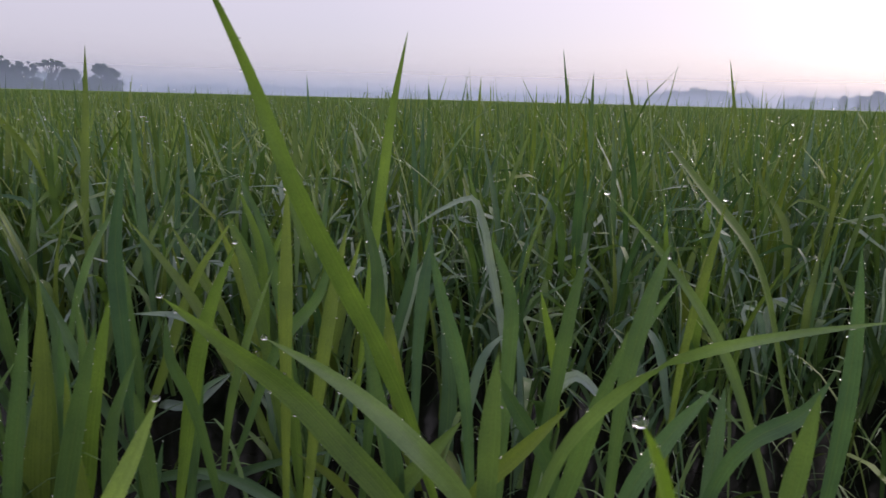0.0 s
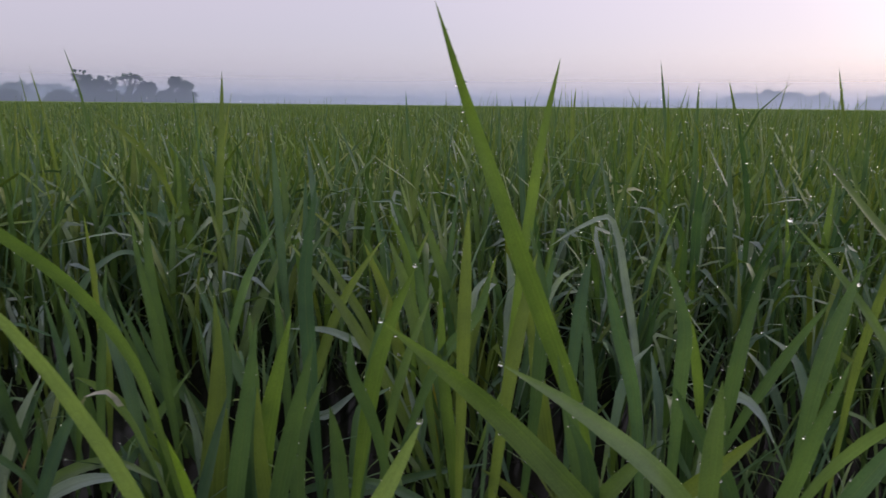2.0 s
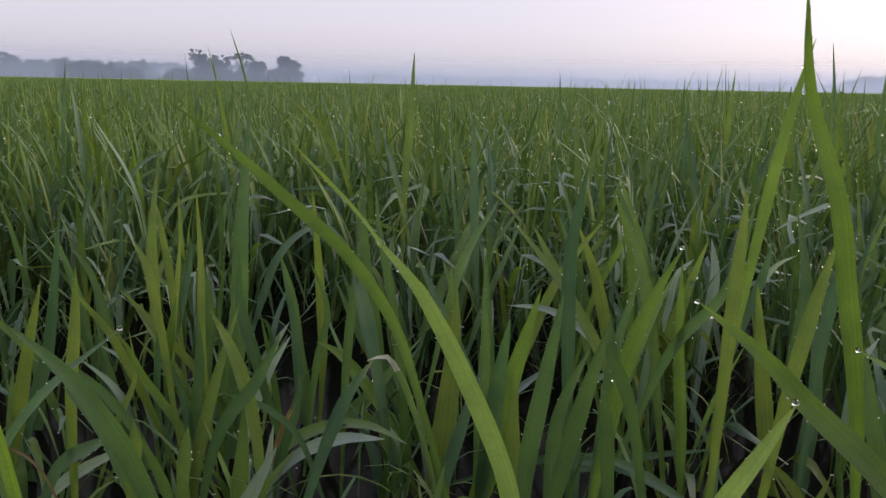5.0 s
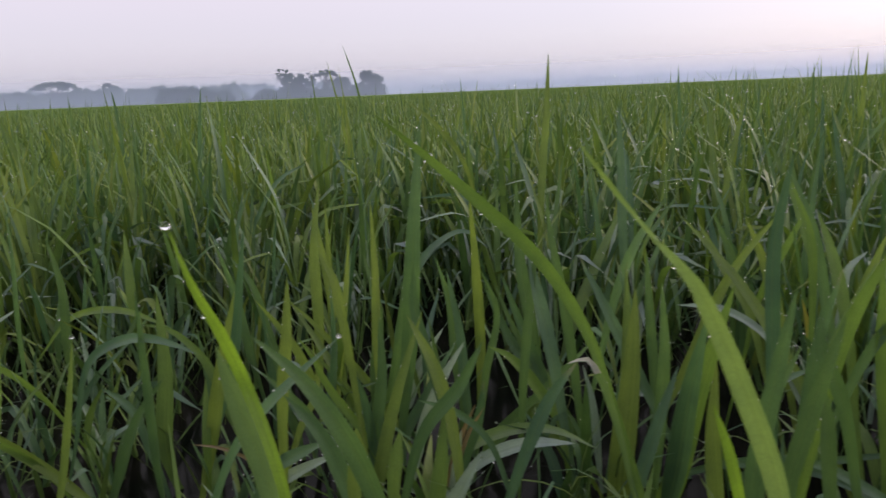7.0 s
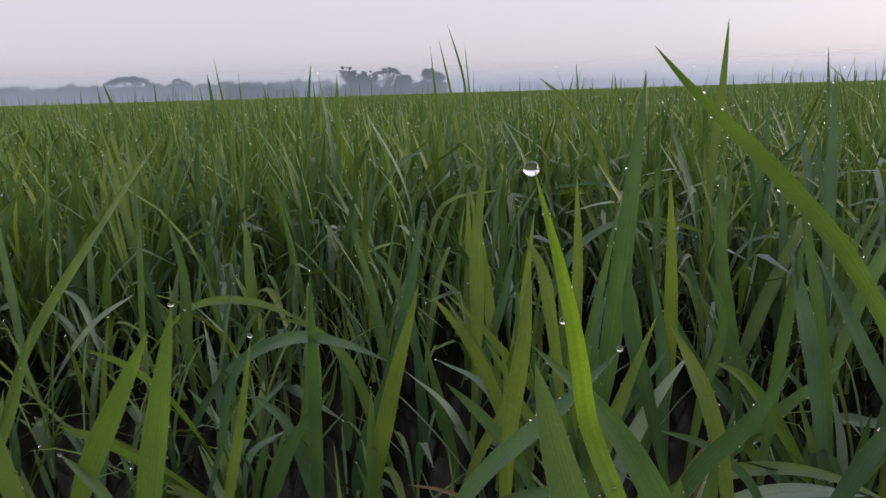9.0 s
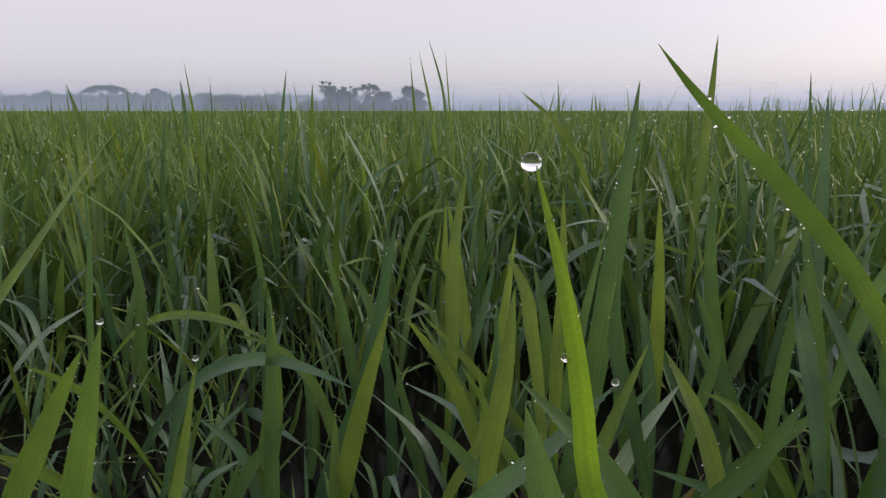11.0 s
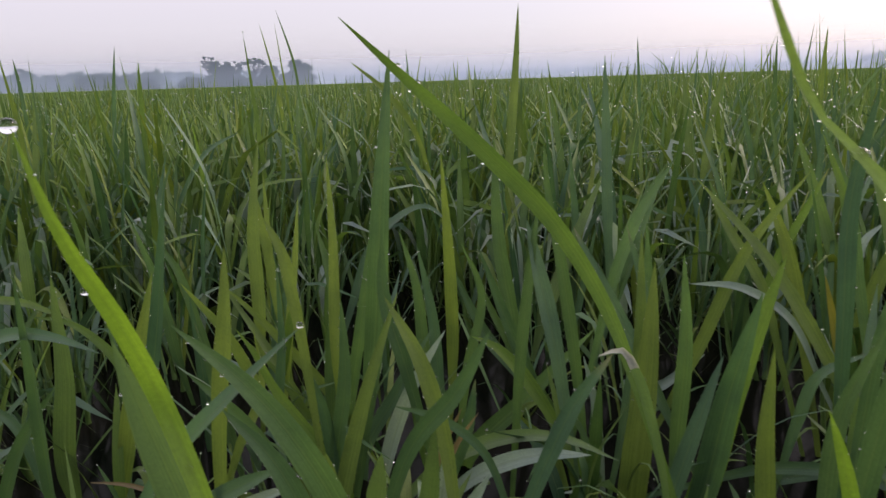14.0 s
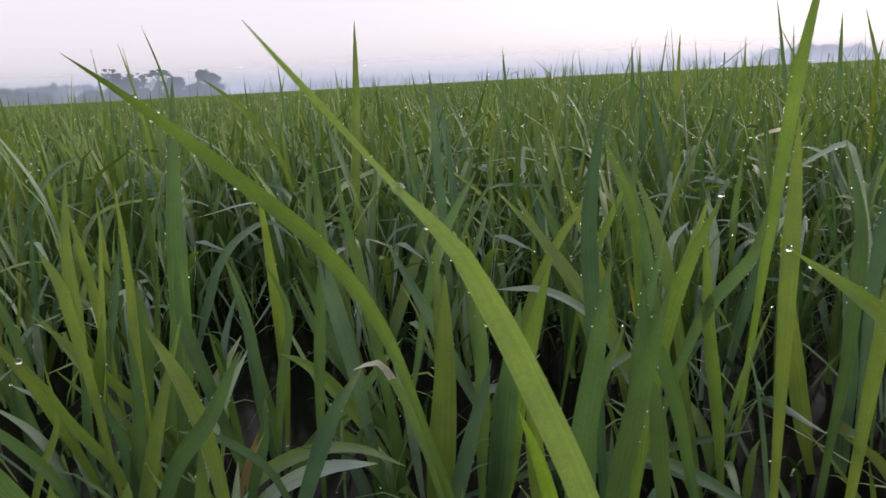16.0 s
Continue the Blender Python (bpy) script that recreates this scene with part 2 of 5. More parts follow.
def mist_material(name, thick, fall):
    """A see-through sheet that stands for haze: most opaque near the ground, lit by the sky from both sides."""
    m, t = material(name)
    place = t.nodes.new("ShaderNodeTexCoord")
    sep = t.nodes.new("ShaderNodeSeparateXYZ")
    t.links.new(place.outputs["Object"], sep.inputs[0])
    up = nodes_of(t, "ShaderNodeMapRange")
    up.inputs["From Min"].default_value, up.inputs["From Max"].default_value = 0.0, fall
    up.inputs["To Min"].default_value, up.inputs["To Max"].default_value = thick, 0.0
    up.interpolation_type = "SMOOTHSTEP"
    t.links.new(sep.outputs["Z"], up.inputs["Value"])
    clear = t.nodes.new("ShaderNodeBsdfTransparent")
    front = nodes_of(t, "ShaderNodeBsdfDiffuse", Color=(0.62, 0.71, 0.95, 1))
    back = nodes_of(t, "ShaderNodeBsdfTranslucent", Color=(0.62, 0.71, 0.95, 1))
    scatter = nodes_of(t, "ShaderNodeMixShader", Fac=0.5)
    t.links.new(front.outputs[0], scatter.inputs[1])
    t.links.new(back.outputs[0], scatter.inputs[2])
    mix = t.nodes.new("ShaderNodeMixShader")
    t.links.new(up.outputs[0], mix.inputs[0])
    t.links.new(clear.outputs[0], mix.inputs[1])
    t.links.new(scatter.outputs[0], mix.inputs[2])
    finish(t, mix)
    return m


# ---- mesh helpers ----
def mesh_of(name, verts, faces, mat, uvs=None, smooth=True):
    """A mesh from an array of vertices and one of equal-sided faces; uvs per vertex."""
    verts, faces = np.asarray(verts, dtype=np.float32), np.asarray(faces, dtype=np.int32)
    me = bpy.data.meshes.new(name)
    n, k = faces.shape
    me.vertices.add(len(verts))
    me.vertices.foreach_set("co", verts.ravel())
    me.loops.add(n * k)
    me.loops.foreach_set("vertex_index", faces.ravel())
    me.polygons.add(n)
    me.polygons.foreach_set("loop_start", np.arange(0, n * k, k, dtype=np.int32))
    me.polygons.foreach_set("use_smooth", np.full(n, smooth))
    if uvs is not None:
        layer = me.uv_layers.new(name="leaf")
        layer.data.foreach_set("uv", np.asarray(uvs, dtype=np.float32)[faces.ravel()].ravel())
    me.update(calc_edges=True)
    me.materials.append(mat)
    return me


def child(name, me, parent, label=""):
    ob = new(name, me)
    ob.parent = parent
    return tagged(ob, label)


def width_along(v, base=0.22, taper=2.4):
    return np.minimum(1.0, base + 1.5 * v) * (1 - v ** taper) ** 0.85


def strip(points, width, normal, fold=0.16, twist=0.0, across=3, seg=12, wave=0.0, base=0.42, taper=2.4, sheath=0.0, neck=0.88, pinch=()):
    """Vertices, faces and uvs of one leaf blade along a smooth curve through base, bend(s) and tip."""
    pts = np.asarray(points, dtype=float)
    v = np.linspace(0, 1, seg + 1)
    knots = np.concatenate([[0], np.cumsum(np.linalg.norm(np.diff(pts, axis=0), axis=1))])
    knots /= knots[-1]
    slope = np.gradient(pts, knots, axis=0) if len(pts) > 2 else np.repeat(np.diff(pts, axis=0), 2, axis=0)
    i = np.clip(np.searchsorted(knots, v, side="right") - 1, 0, len(pts) - 2)
    h = (knots[i + 1] - knots[i])[:, None]
    s = ((v - knots[i]) / (knots[i + 1] - knots[i]))[:, None]
    curve = (2 * s ** 3 - 3 * s ** 2 + 1) * pts[i] + (s ** 3 - 2 * s ** 2 + s) * h * slope[i] + (3 * s ** 2 - 2 * s ** 3) * pts[i + 1] + (s ** 3 - s ** 2) * h * slope[i + 1]
    tangent = np.gradient(curve, axis=0)
    tangent /= np.linalg.norm(tangent, axis=1)[:, None]
    side = np.cross(tangent, np.asarray(normal, dtype=float))
    side /= np.linalg.norm(side, axis=1)[:, None] + 1e-9
    face = np.cross(side, tangent)
    a = radians(twist) * (v - 0.4)
    s = side * np.cos(a)[:, None] + face * np.sin(a)[:, None]
    f = face * np.cos(a)[:, None] - side * np.sin(a)[:, None]
    if sheath:
        blade = np.clip((v - sheath) / (1 - sheath), 0, 1)
        half = 0.5 * width * np.interp(v, (0, 0.55 * sheath, sheath, sheath + (0.3 if neck > 0.6 else 0.66) * (1 - sheath)), (0.3, min(0.5, neck), neck, 1.0)) * (1 - blade ** taper) ** 0.85
    else:
        half = 0.5 * width * width_along(v, base, taper)
    for place, span, share in pinch:   # narrow where the blade is rolled in
        half *= 1 - share * np.exp(-((v - place) / span) ** 2)
    half = np.maximum(half, 0.00012)
    u = np.linspace(-1, 1, across)
    verts = curve[:, None, :] + s[:, None, :] * (half[:, None] * u)[:, :, None]
    verts += f[:, None, :] * ((half[:, None] * np.abs(u)) * fold)[:, :, None]
    if wave:
        verts += f[:, None, :] * (wave * width * np.sin(9 * v)[:, None] * u)[:, :, None]
    uv = np.stack(np.broadcast_arrays((u[None, :] + 1) / 2, v[:, None]), axis=-1).reshape(-1, 2)
    idx = np.arange((seg + 1) * across).reshape(seg + 1, across)
    faces = np.stack([idx[:-1, :-1], idx[:-1, 1:], idx[1:, 1:], idx[1:, :-1]], axis=-1).reshape(-1, 4)
    return verts.reshape(-1, 3), faces, uv, verts


_bm = bmesh.new()
bmesh.ops.create_icosphere(_bm, subdivisions=1, radius=1)
GRAIN_V = np.array([(1, 0, 0), (0, 1, 0), (-1, 0, 0), (0, -1, 0), (0, 0, 1), (0, 0, -1)], dtype=float)
GRAIN_F = np.array([(0, 1, 4), (1, 2, 4), (2, 3, 4), (3, 0, 4), (1, 0, 5), (2, 1, 5), (3, 2, 5), (0, 3, 5)])
ICO_V = np.array([v.co[:] for v in _bm.verts])
ICO_F = np.array([[v.index for v in f.verts] for f in _bm.faces])
_bm.free()
_bm = bmesh.new()
bmesh.ops.create_icosphere(_bm, subdivisions=3, radius=1)
BALL_V = np.array([v.co[:] for v in _bm.verts])
BALL_F = np.array([[v.index for v in f.verts] for f in _bm.faces])
_bm.free()


def drops(places, radii, fine=0):
    """Vertices and faces of dew drops, slightly flattened beads."""
    bv, bf = ((GRAIN_V, GRAIN_F), (ICO_V, ICO_F), (BALL_V, BALL_F))[fine]
    places, radii = np.asarray(places, dtype=float), np.asarray(radii, dtype=float)
    verts = places[:, None, :] + bv[None] * (radii[:, None, None] * np.array([1, 1, 0.92]))
    faces = bf[None] + (np.arange(len(places)) * len(bv))[:, None, None]
    return verts.reshape(-1, 3), faces.reshape(-1, 3)


# ---- ground ----
def ground_sheet():
    bm = bmesh.new()
    bmesh.ops.create_grid(bm, x_segments=40, y_segments=40, size=2600)
    me = bpy.data.meshes.new("water")
    bm.to_mesh(me)
    bm.free()
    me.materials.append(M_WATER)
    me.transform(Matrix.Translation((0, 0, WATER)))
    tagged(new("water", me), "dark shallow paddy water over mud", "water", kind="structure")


ground_sheet()


# ---- the rice field further off ----
def scatter_blades(rng, count, area, heights, width, seg, lean=(3, 30), tall=0.0, spire=1.0, droop=0.24):
    """Blades for the field: area(rng, n) gives places; each blade rises, leans and bends."""
    xy = area(rng, count)
    n = len(xy)
    az = rng.uniform(0, 2 * np.pi, n)
    tilt = np.radians(lean[0] + (lean[1] - lean[0]) * rng.beta(1.1, 1.5, n))
    length = rng.uniform(heights[0], heights[1], n)
    if tall:
        length = np.where(rng.random(n) < tall, rng.uniform(0.39, 0.39 + 0.11 * spire, n), length)
        tilt = np.where(length > heights[1], tilt * 0.25, tilt)
    bend = np.radians(rng.gamma(1.4, 10.0, n))
    # some leaves arch over, and a few are folded down at a kink
    arched = (rng.random(n) < droop) & (length <= heights[1])
    bend = np.where(arched, np.radians(rng.uniform(45, 125, n)), bend)
    power = np.where(arched, rng.choice((2.0, 3.0, 6.0), n), 2.0)
    length = np.where(arched, length * 1.12, length)
    bend = np.where(length > heights[1] * 1.13, bend * 0.4, bend)
    wide = width * rng.uniform(0.6, 1.25, n)
    v = np.linspace(0, 1, seg + 1)
    angle = tilt[:, None] + bend[:, None] * v[None, :] ** power[:, None]
    step = length[:, None] / seg
    out = np.cumsum(np.sin(angle) * step, axis=1) - np.sin(angle[:, :1]) * step
    up = np.cumsum(np.cos(angle) * step, axis=1) - np.cos(angle[:, :1]) * step
    dirx, diry = np.cos(az), np.sin(az)
    centre = np.stack([xy[:, :1] + dirx[:, None] * out, xy[:, 1:] + diry[:, None] * out, up + WATER - 0.005], axis=-1)
    turn = az + np.pi / 2 + rng.normal(0, 0.5, n)
    side = np.stack([np.cos(turn), np.sin(turn), np.zeros(n)], axis=-1)
    half = 0.5 * wide[:, None] * width_along(v)[None, :]
    left = centre - side[:, None, :] * half[:, :, None]
    right = centre + side[:, None, :] * half[:, :, None]
    verts = np.stack([left, right], axis=2).reshape(-1, 3)
    uv = np.stack(np.broadcast_arrays(np.array([0.0, 1.0])[None, None, :], v[None, :, None] + np.zeros((n, 1, 1))), axis=-1).reshape(-1, 2)
    idx = np.arange(n * (seg + 1) * 2).reshape(n, seg + 1, 2)
    faces = np.stack([idx[:, :-1, 0], idx[:, :-1, 1], idx[:, 1:, 1], idx[:, 1:, 0]], axis=-1).reshape(-1, 4)
    return verts, faces, uv, centre, half


def ring(r0, r1, a0, a1, clump=0.0):
    """Places in a sector round the origin, angles clockwise from +y; clump gathers them into hills."""
    def places(rng, n):
        r = np.sqrt(rng.uniform(r0 ** 2, r1 ** 2, n))
        a = np.radians(rng.uniform(a0, a1, n))
        xy = np.stack([r * np.sin(a), r * np.cos(a)], axis=-1)
        if clump:
            cell = np.round(xy / clump)
            jitter = np.stack([np.sin(cell[:, 0] * 12.9 + cell[:, 1] * 78.2), np.sin(cell[:, 0] * 39.3 + cell[:, 1] * 11.1)], axis=-1)
            xy = cell * clump + jitter * clump * 0.35 + rng.normal(0, clump * 0.16, (n, 2))
        return xy
    return places


POOLS = ((-0.58, 0.84, 0.115), (-0.47, 0.65, 0.08), (-0.24, 0.80, 0.08), (-0.72, 0.93, 0.06), (-0.77, 0.72, 0.06), (-0.66, 1.02, 0.06), (0.37, 0.84, 0.06), (-0.32, 0.84, 0.06))   # open water between the plants


def in_pool(x, y, grow=0.0):
    return any(math.hypot(x - a, y - b) < r + grow for a, b, r in POOLS)


def patch(x0, x1, y0, y1, clump=0.0):
    def places(rng, n):
        xy = np.stack([rng.uniform(x0, x1, n), rng.uniform(y0, y1, n)], axis=-1)
        return xy[[not in_pool(x, y) for x, y in xy]]
    return places


def field_band(seed, count, area, heights, width, seg, label, dew=0, dew_size=0.001, mat=M_FIELD, **more):
    rng = np.random.default_rng(seed)
    verts, faces, uv, centre, half = scatter_blades(rng, count, area, heights, width, seg, **more)
    tagged(new("rice_field", mesh_of("rice_field", verts, faces, mat, uv)), label, "rice field", kind="stuff")
    if dew:
        pick = rng.integers(0, len(centre), dew)
        at = rng.integers(seg // 2, seg + 1, dew)
        place = centre[pick, at] + rng.normal(0, 0.002, (dew, 3))
        dv, df = drops(place, rng.uniform(0.6, 1.5, dew) * dew_size)
        tagged(new("dew", mesh_of("dew", dv, df, M_DEW)), "clear dew drops hanging on rice leaf tips", "dew", kind="stuff")


field_band(11, 46000, ring(1.55, 6, -78, 62, 0.14), (0.17, 0.37), 0.0150, 6, "dense green rice leaves of the near field", dew=28000, dew_size=0.0017, tall=0.008, spire=0.7, lean=(2, 24))
field_band(12, 66000, ring(6, 15, -70, 55, 0.2), (0.20, 0.372), 0.0165, 4, "dense green rice leaves further off", dew=9000, dew_size=0.0023, tall=0.004, spire=0.8)
field_band(13, 62000, ring(15, 45, -68, 50), (0.22, 0.375), 0.03, 3, "green rice leaves far off in the field", tall=0.002, spire=0.7)
field_band(14, 60000, ring(45, 160, -66, 48), (0.24, 0.38), 0.09, 2, "green rice leaves far off towards the trees")
# the field goes on beside and behind the walk
# these two stay out of view, added to keep light off the near leaves
field_band(18, 5200, patch(-1.9, 1.5, -1.1, -0.24), (0.26, 0.42), 0.014, 5, "unseen green rice leaves behind the walk, added to hold back light", lean=(3, 16))
field_band(25, 3600, patch(-1.7, 1.2, -0.24, 0.12), (0.13, 0.22), 0.011, 5, "unseen short rice leaves under the walk, added to hold back light", lean=(3, 16))
field_band(19, 1300, patch(-2.1, -1.3, -0.3, 0.5), (0.22, 0.36), 0.014, 5, "green rice leaves beside the walk")
field_band(20, 1300, patch(0.8, 1.6, -0.3, 0.55), (0.22, 0.36), 0.014, 5, "green rice leaves beside the walk")
field_band(15, 20000, ring(1.5, 6, 60, 284, 0.16), (0.2, 0.36), 0.016, 4, "green rice leaves of the field behind the walk")
field_band(21, 16000, ring(6, 15, 53, 292), (0.2, 0.36), 0.03, 3, "green rice leaves further off behind the walk")
field_band(22, 14000, ring(15, 60, 48, 294), (0.24, 0.38), 0.09, 2, "green rice leaves far off behind the walk")


field_band(23, 420, ring(1.25, 4.6, -9, 48), (0.40, 0.505), 0.0105, 5, "tall green rice leaf tips standing above the field", lean=(1, 8))
field_band(24, 100, ring(1.6, 4.5, -62, 0), (0.38, 0.45), 0.0085, 5, "tall green rice leaf tips standing above the field", lean=(1, 8))


field_band(26, 1300, ring(4, 14, -62, 48), (0.39, 0.47), 0.010, 4, "thin dark leaf tips standing above the far field", lean=(1, 8))


def far_canopy():
    """The closed canopy of the field far off, an uneven sheet just under the leaf tips."""
    rng = np.random.default_rng(5)
    radii = np.geomspace(20, 1500, 70)
    angles = np.radians(np.linspace(-180, 180, 361))
    r, a = np.meshgrid(radii, angles, indexing="ij")
    z = np.interp(r, (20, 120, 180), (0.06, 0.10, 0.28)) + rng.normal(0, 0.01, r.shape)
    verts = np.stack([r * np.sin(a), r * np.cos(a), z], axis=-1).reshape(-1, 3)
    idx = np.arange(r.size).reshape(r.shape)
    faces = np.stack([idx[:-1, :-1], idx[:-1, 1:], idx[1:, 1:], idx[1:, :-1]], axis=-1).reshape(-1, 4)
    tagged(new("rice_canopy", mesh_of("rice_canopy", verts, faces, M_CANOPY)), "closed green canopy of the distant rice field", "rice field", kind="stuff")


far_canopy()


# ---- trees and mist in the distance ----
def spot(az, dist, z=0.0):
    return Vector((dist * math.sin(radians(az)), dist * math.cos(radians(az)), z))


def tube(path, radii, sides=7):
    """Vertices and faces of a bent, tapered tube."""
    path = np.asarray(path, dtype=float)
    tangent = np.gradient(path, axis=0)
    tangent /= np.linalg.norm(tangent, axis=1)[:, None]
    helper = np.where(np.abs(tangent[:, 2:]) > 0.9, np.array([[1.0, 0, 0]]), np.array([[0, 0, 1.0]]))
    a = np.cross(tangent, helper)
    a /= np.linalg.norm(a, axis=1)[:, None]
    b = np.cross(tangent, a)
    ang = np.linspace(0, 2 * np.pi, sides, endpoint=False)
    r = np.asarray(radii, dtype=float)[:, None, None]
    verts = path[:, None, :] + r * (a[:, None, :] * np.cos(ang)[None, :, None] + b[:, None, :] * np.sin(ang)[None, :, None])
    n = len(path)
    idx = np.arange(n * sides).reshape(n, sides)
    nxt = np.roll(idx, -1, axis=1)
    faces = np.stack([idx[:-1], nxt[:-1], nxt[1:], idx[1:]], axis=-1).reshape(-1, 4)
    return verts.reshape(-1, 3), faces


def merge(pieces):
    verts, faces, count = [], [], 0
    for v, f in pieces:
        verts.append(v)
        faces.append(f + count)
        count += len(v)
    return np.concatenate(verts), np.concatenate(faces)


def clumps(rng, centres, size):
    """Small uneven leafy patches, each a bent quad, at the centres."""
    n = len(centres)
    a = rng.normal(0, 1, (n, 3))
    a /= np.linalg.norm(a, axis=1)[:, None]
    b = np.cross(a, rng.normal(0, 1, (n, 3)))
    b /= np.linalg.norm(b, axis=1)[:, None] + 1e-9
    s = size * rng.uniform(0.5, 1.3, (n, 1))
    c = np.cross(a, b) * s * 0.35
    verts = np.stack([centres - a * s + c, centres - b * s * 0.6, centres + a * s + c, centres + b * s * 0.7], axis=1)
    uv = np.tile(np.array([[0.2, 0.2], [0.8, 0.2], [0.8, 0.8], [0.2, 0.8]]), (n, 1))
    return verts.reshape(-1, 3), np.arange(n * 4).reshape(n, 4), uv


def lobes(rng, height, spread, style):
    """The crown's masses (centre, radii) and the point at which the limbs part."""
    out = []
    def lobe(x, y, z, r, flat):
        out.append(((x, y, z), (r * rng.uniform(0.8, 1.3), r * rng.uniform(0.8, 1.3), r * flat * rng.uniform(0.8, 1.2))))
    if style == "umbrella":
        for k in range(26):
            a, r = rng.uniform(0, 2 * np.pi), math.sqrt(rng.random())
            lobe(spread * 0.5 * r * math.cos(a), spread * 0.5 * r * math.sin(a), height * (0.97 - 0.2 * r ** 2 - 0.06 * rng.random()), spread * rng.uniform(0.06, 0.11), 0.42)
        return out, 0.5 * height
    if style == "tiered":
        for k in range(20):
            a, r = rng.uniform(0, 2 * np.pi), spread * 0.46 * math.sqrt(rng.random())
            lobe(r * math.cos(a), r * math.sin(a), height * rng.uniform(0.58, 0.97), spread * rng.uniform(0.05, 0.13), 0.6)
        return out, 0.5 * height
    if style == "bush":
        for k in range(30):
            x = rng.uniform(-0.46, 0.46)
            top = 0.9 * math.sqrt(max(0.05, 1 - (x / 0.5) ** 2))
            lobe(spread * x, spread * rng.uniform(-0.25, 0.25), height * rng.uniform(0.08, top), spread * rng.uniform(0.08, 0.13), 0.8)
        return out, 0.2 * height
    for k in range(48):
        z = rng.uniform(0.1, 0.95)
        reach = spread * 0.47 * math.sin(math.pi * min(1, 0.22 + 0.74 * z)) ** 0.7 * math.sqrt(rng.random())
        a = rng.uniform(0, 2 * np.pi)
        lobe(reach * math.cos(a), reach * math.sin(a), height * z, spread * rng.uniform(0.07, 0.125), 0.85)
    return out, 0.3 * height


def tree(az, dist, height, spread, style, seed, label, fill=420, patch=0.55, category="tree"):
    rng = np.random.default_rng(seed)
    base = new("tree" if category == "tree" else category)
    base.matrix_world = Matrix.Translation(spot(az, dist)) @ Matrix.Rotation(-radians(az), 4, "Z")
    tagged(base, label, category)
    masses, fork = lobes(rng, height, spread, style)
    girth = height * 0.028
    lean = rng.uniform(-0.04, 0.04) * height
    stem = [(0, 0, -0.2), (lean * 0.3, 0, fork * 0.5), (lean, 0, fork)]
    pieces = [tube(stem, [girth * 1.3, girth, girth * 0.8])]
    for centre, radii in masses:
        c = np.array(centre)
        start = np.array((lean, 0, fork * rng.uniform(0.8, 1.0)))
        mid = start * 0.45 + c * 0.55 + rng.normal(0, spread * 0.03, 3) - np.array((0, 0, 0.04 * height))
        pieces.append(tube([start, mid, c + np.array((0, 0, radii[2] * 0.3))], [girth * 0.55, girth * 0.35, girth * 0.12], 5))
    v, f = merge(pieces)
    child("trunk", mesh_of("trunk", v, f, M_BARK), base)
    centres = []
    for centre, radii in masses:
        count = max(30, fill // 4)
        d = rng.normal(0, 1, (count, 3))
        d /= np.linalg.norm(d, axis=1)[:, None]
        rad = rng.uniform(0.35, 1.1, (count, 1)) * (0.82 + 0.3 * np.sin(5 * d[:, :1] + 3 * d[:, 2:] + seed))
        centres.append(np.array(centre) + d * rad * np.array(radii))
    v, f, uv = clumps(rng, np.concatenate(centres), patch)
    child("crown", mesh_of("crown", v, f, M_TREE, uv, smooth=False), base)
    return base


D = 330.0
for k in range(14):
    tree(-33.2 + 0.66 * k, 326 + 3 * (k % 3), 3.0 + 1.3 * ((k * 7) % 5) / 4, 6.5, "bush", 80 + k, "low dark bush at the foot of the grove", 260, 0.45, "bush")
tree(-31.0, D, 11.2, 9.5, "round", 21, "dark leafy tree in the misty grove by the field", 600)
tree(-30.2, D + 5, 10.2, 7.0, "round", 22, "dark leafy tree in the misty grove by the field", 500)
tree(-31.5, D + 8, 13.6, 6.0, "tiered", 23, "tall tree with sparse tiered crown above the grove", 100, 0.36)
tree(-29.45, D + 4, 11.0, 4.5, "tiered", 24, "slender tree with a small sparse crown in the grove", 130, 0.45)
tree(-29.3, D - 3, 4.6, 7.0, "bush", 25, "low dark bush under the grove trees", 400, category="bush")
tree(-28.3, D, 11.8, 9.5, "umbrella", 26, "flat-topped spreading tree with bare limbs in the grove", 170, 0.5)
tree(-28.5, D - 2, 6.2, 2.6, "round", 27, "small leafy tree under the flat-topped tree", 120)
tree(-27.3, D + 3, 8.0, 9.0, "round", 28, "rounded dark tree at the field's edge", 520)
tree(-26.2, D + 6, 6.2, 7.0, "bush", 29, "low dark bush between two trees", 360, category="bush")
tree(-25.3, D, 10.6, 9.0, "round", 30, "large dark tree at the end of the grove", 600)
tree(-24.6, D + 2, 9.2, 7.5, "round", 31, "large dark tree at the end of the grove", 480)
tree(-32.8, D + 4, 6.0, 8.5, "bush", 32, "low rounded tree beside the grove", 420)
for k, (a, h, w) in enumerate(((-39.7, 6.6, 9), (-38.8, 7.0, 9), (-37.9, 6.8, 9), (-37.0, 6.4, 9), (-36.1, 5.4, 8), (-35.6, 4.4, 7))):
    tree(a, D + 22, 0.92 * h + 1.1, w * 1.05, "bush", 40 + k, "dark bushy tree in the row beside the field", 380)
tree(-46.6, 560, 17.0, 27, "umbrella", 51, "broad umbrella-shaped tree standing over a misty row", 260, 1.1)
tree(-43.2, 560, 15.0, 16, "round", 52, "misty tree rising over the distant row", 320, 1.0)
for k, (a, h, w) in enumerate(((27.5, 7.5, 8), (28.3, 10.5, 11), (29.3, 11.0, 12), (30.4, 9.5, 12), (26.4, 8.0, 4))):
    tree(a, 480, h, w, "round", 60 + k, "misty tree at the far edge of the field", 300, 0.8)


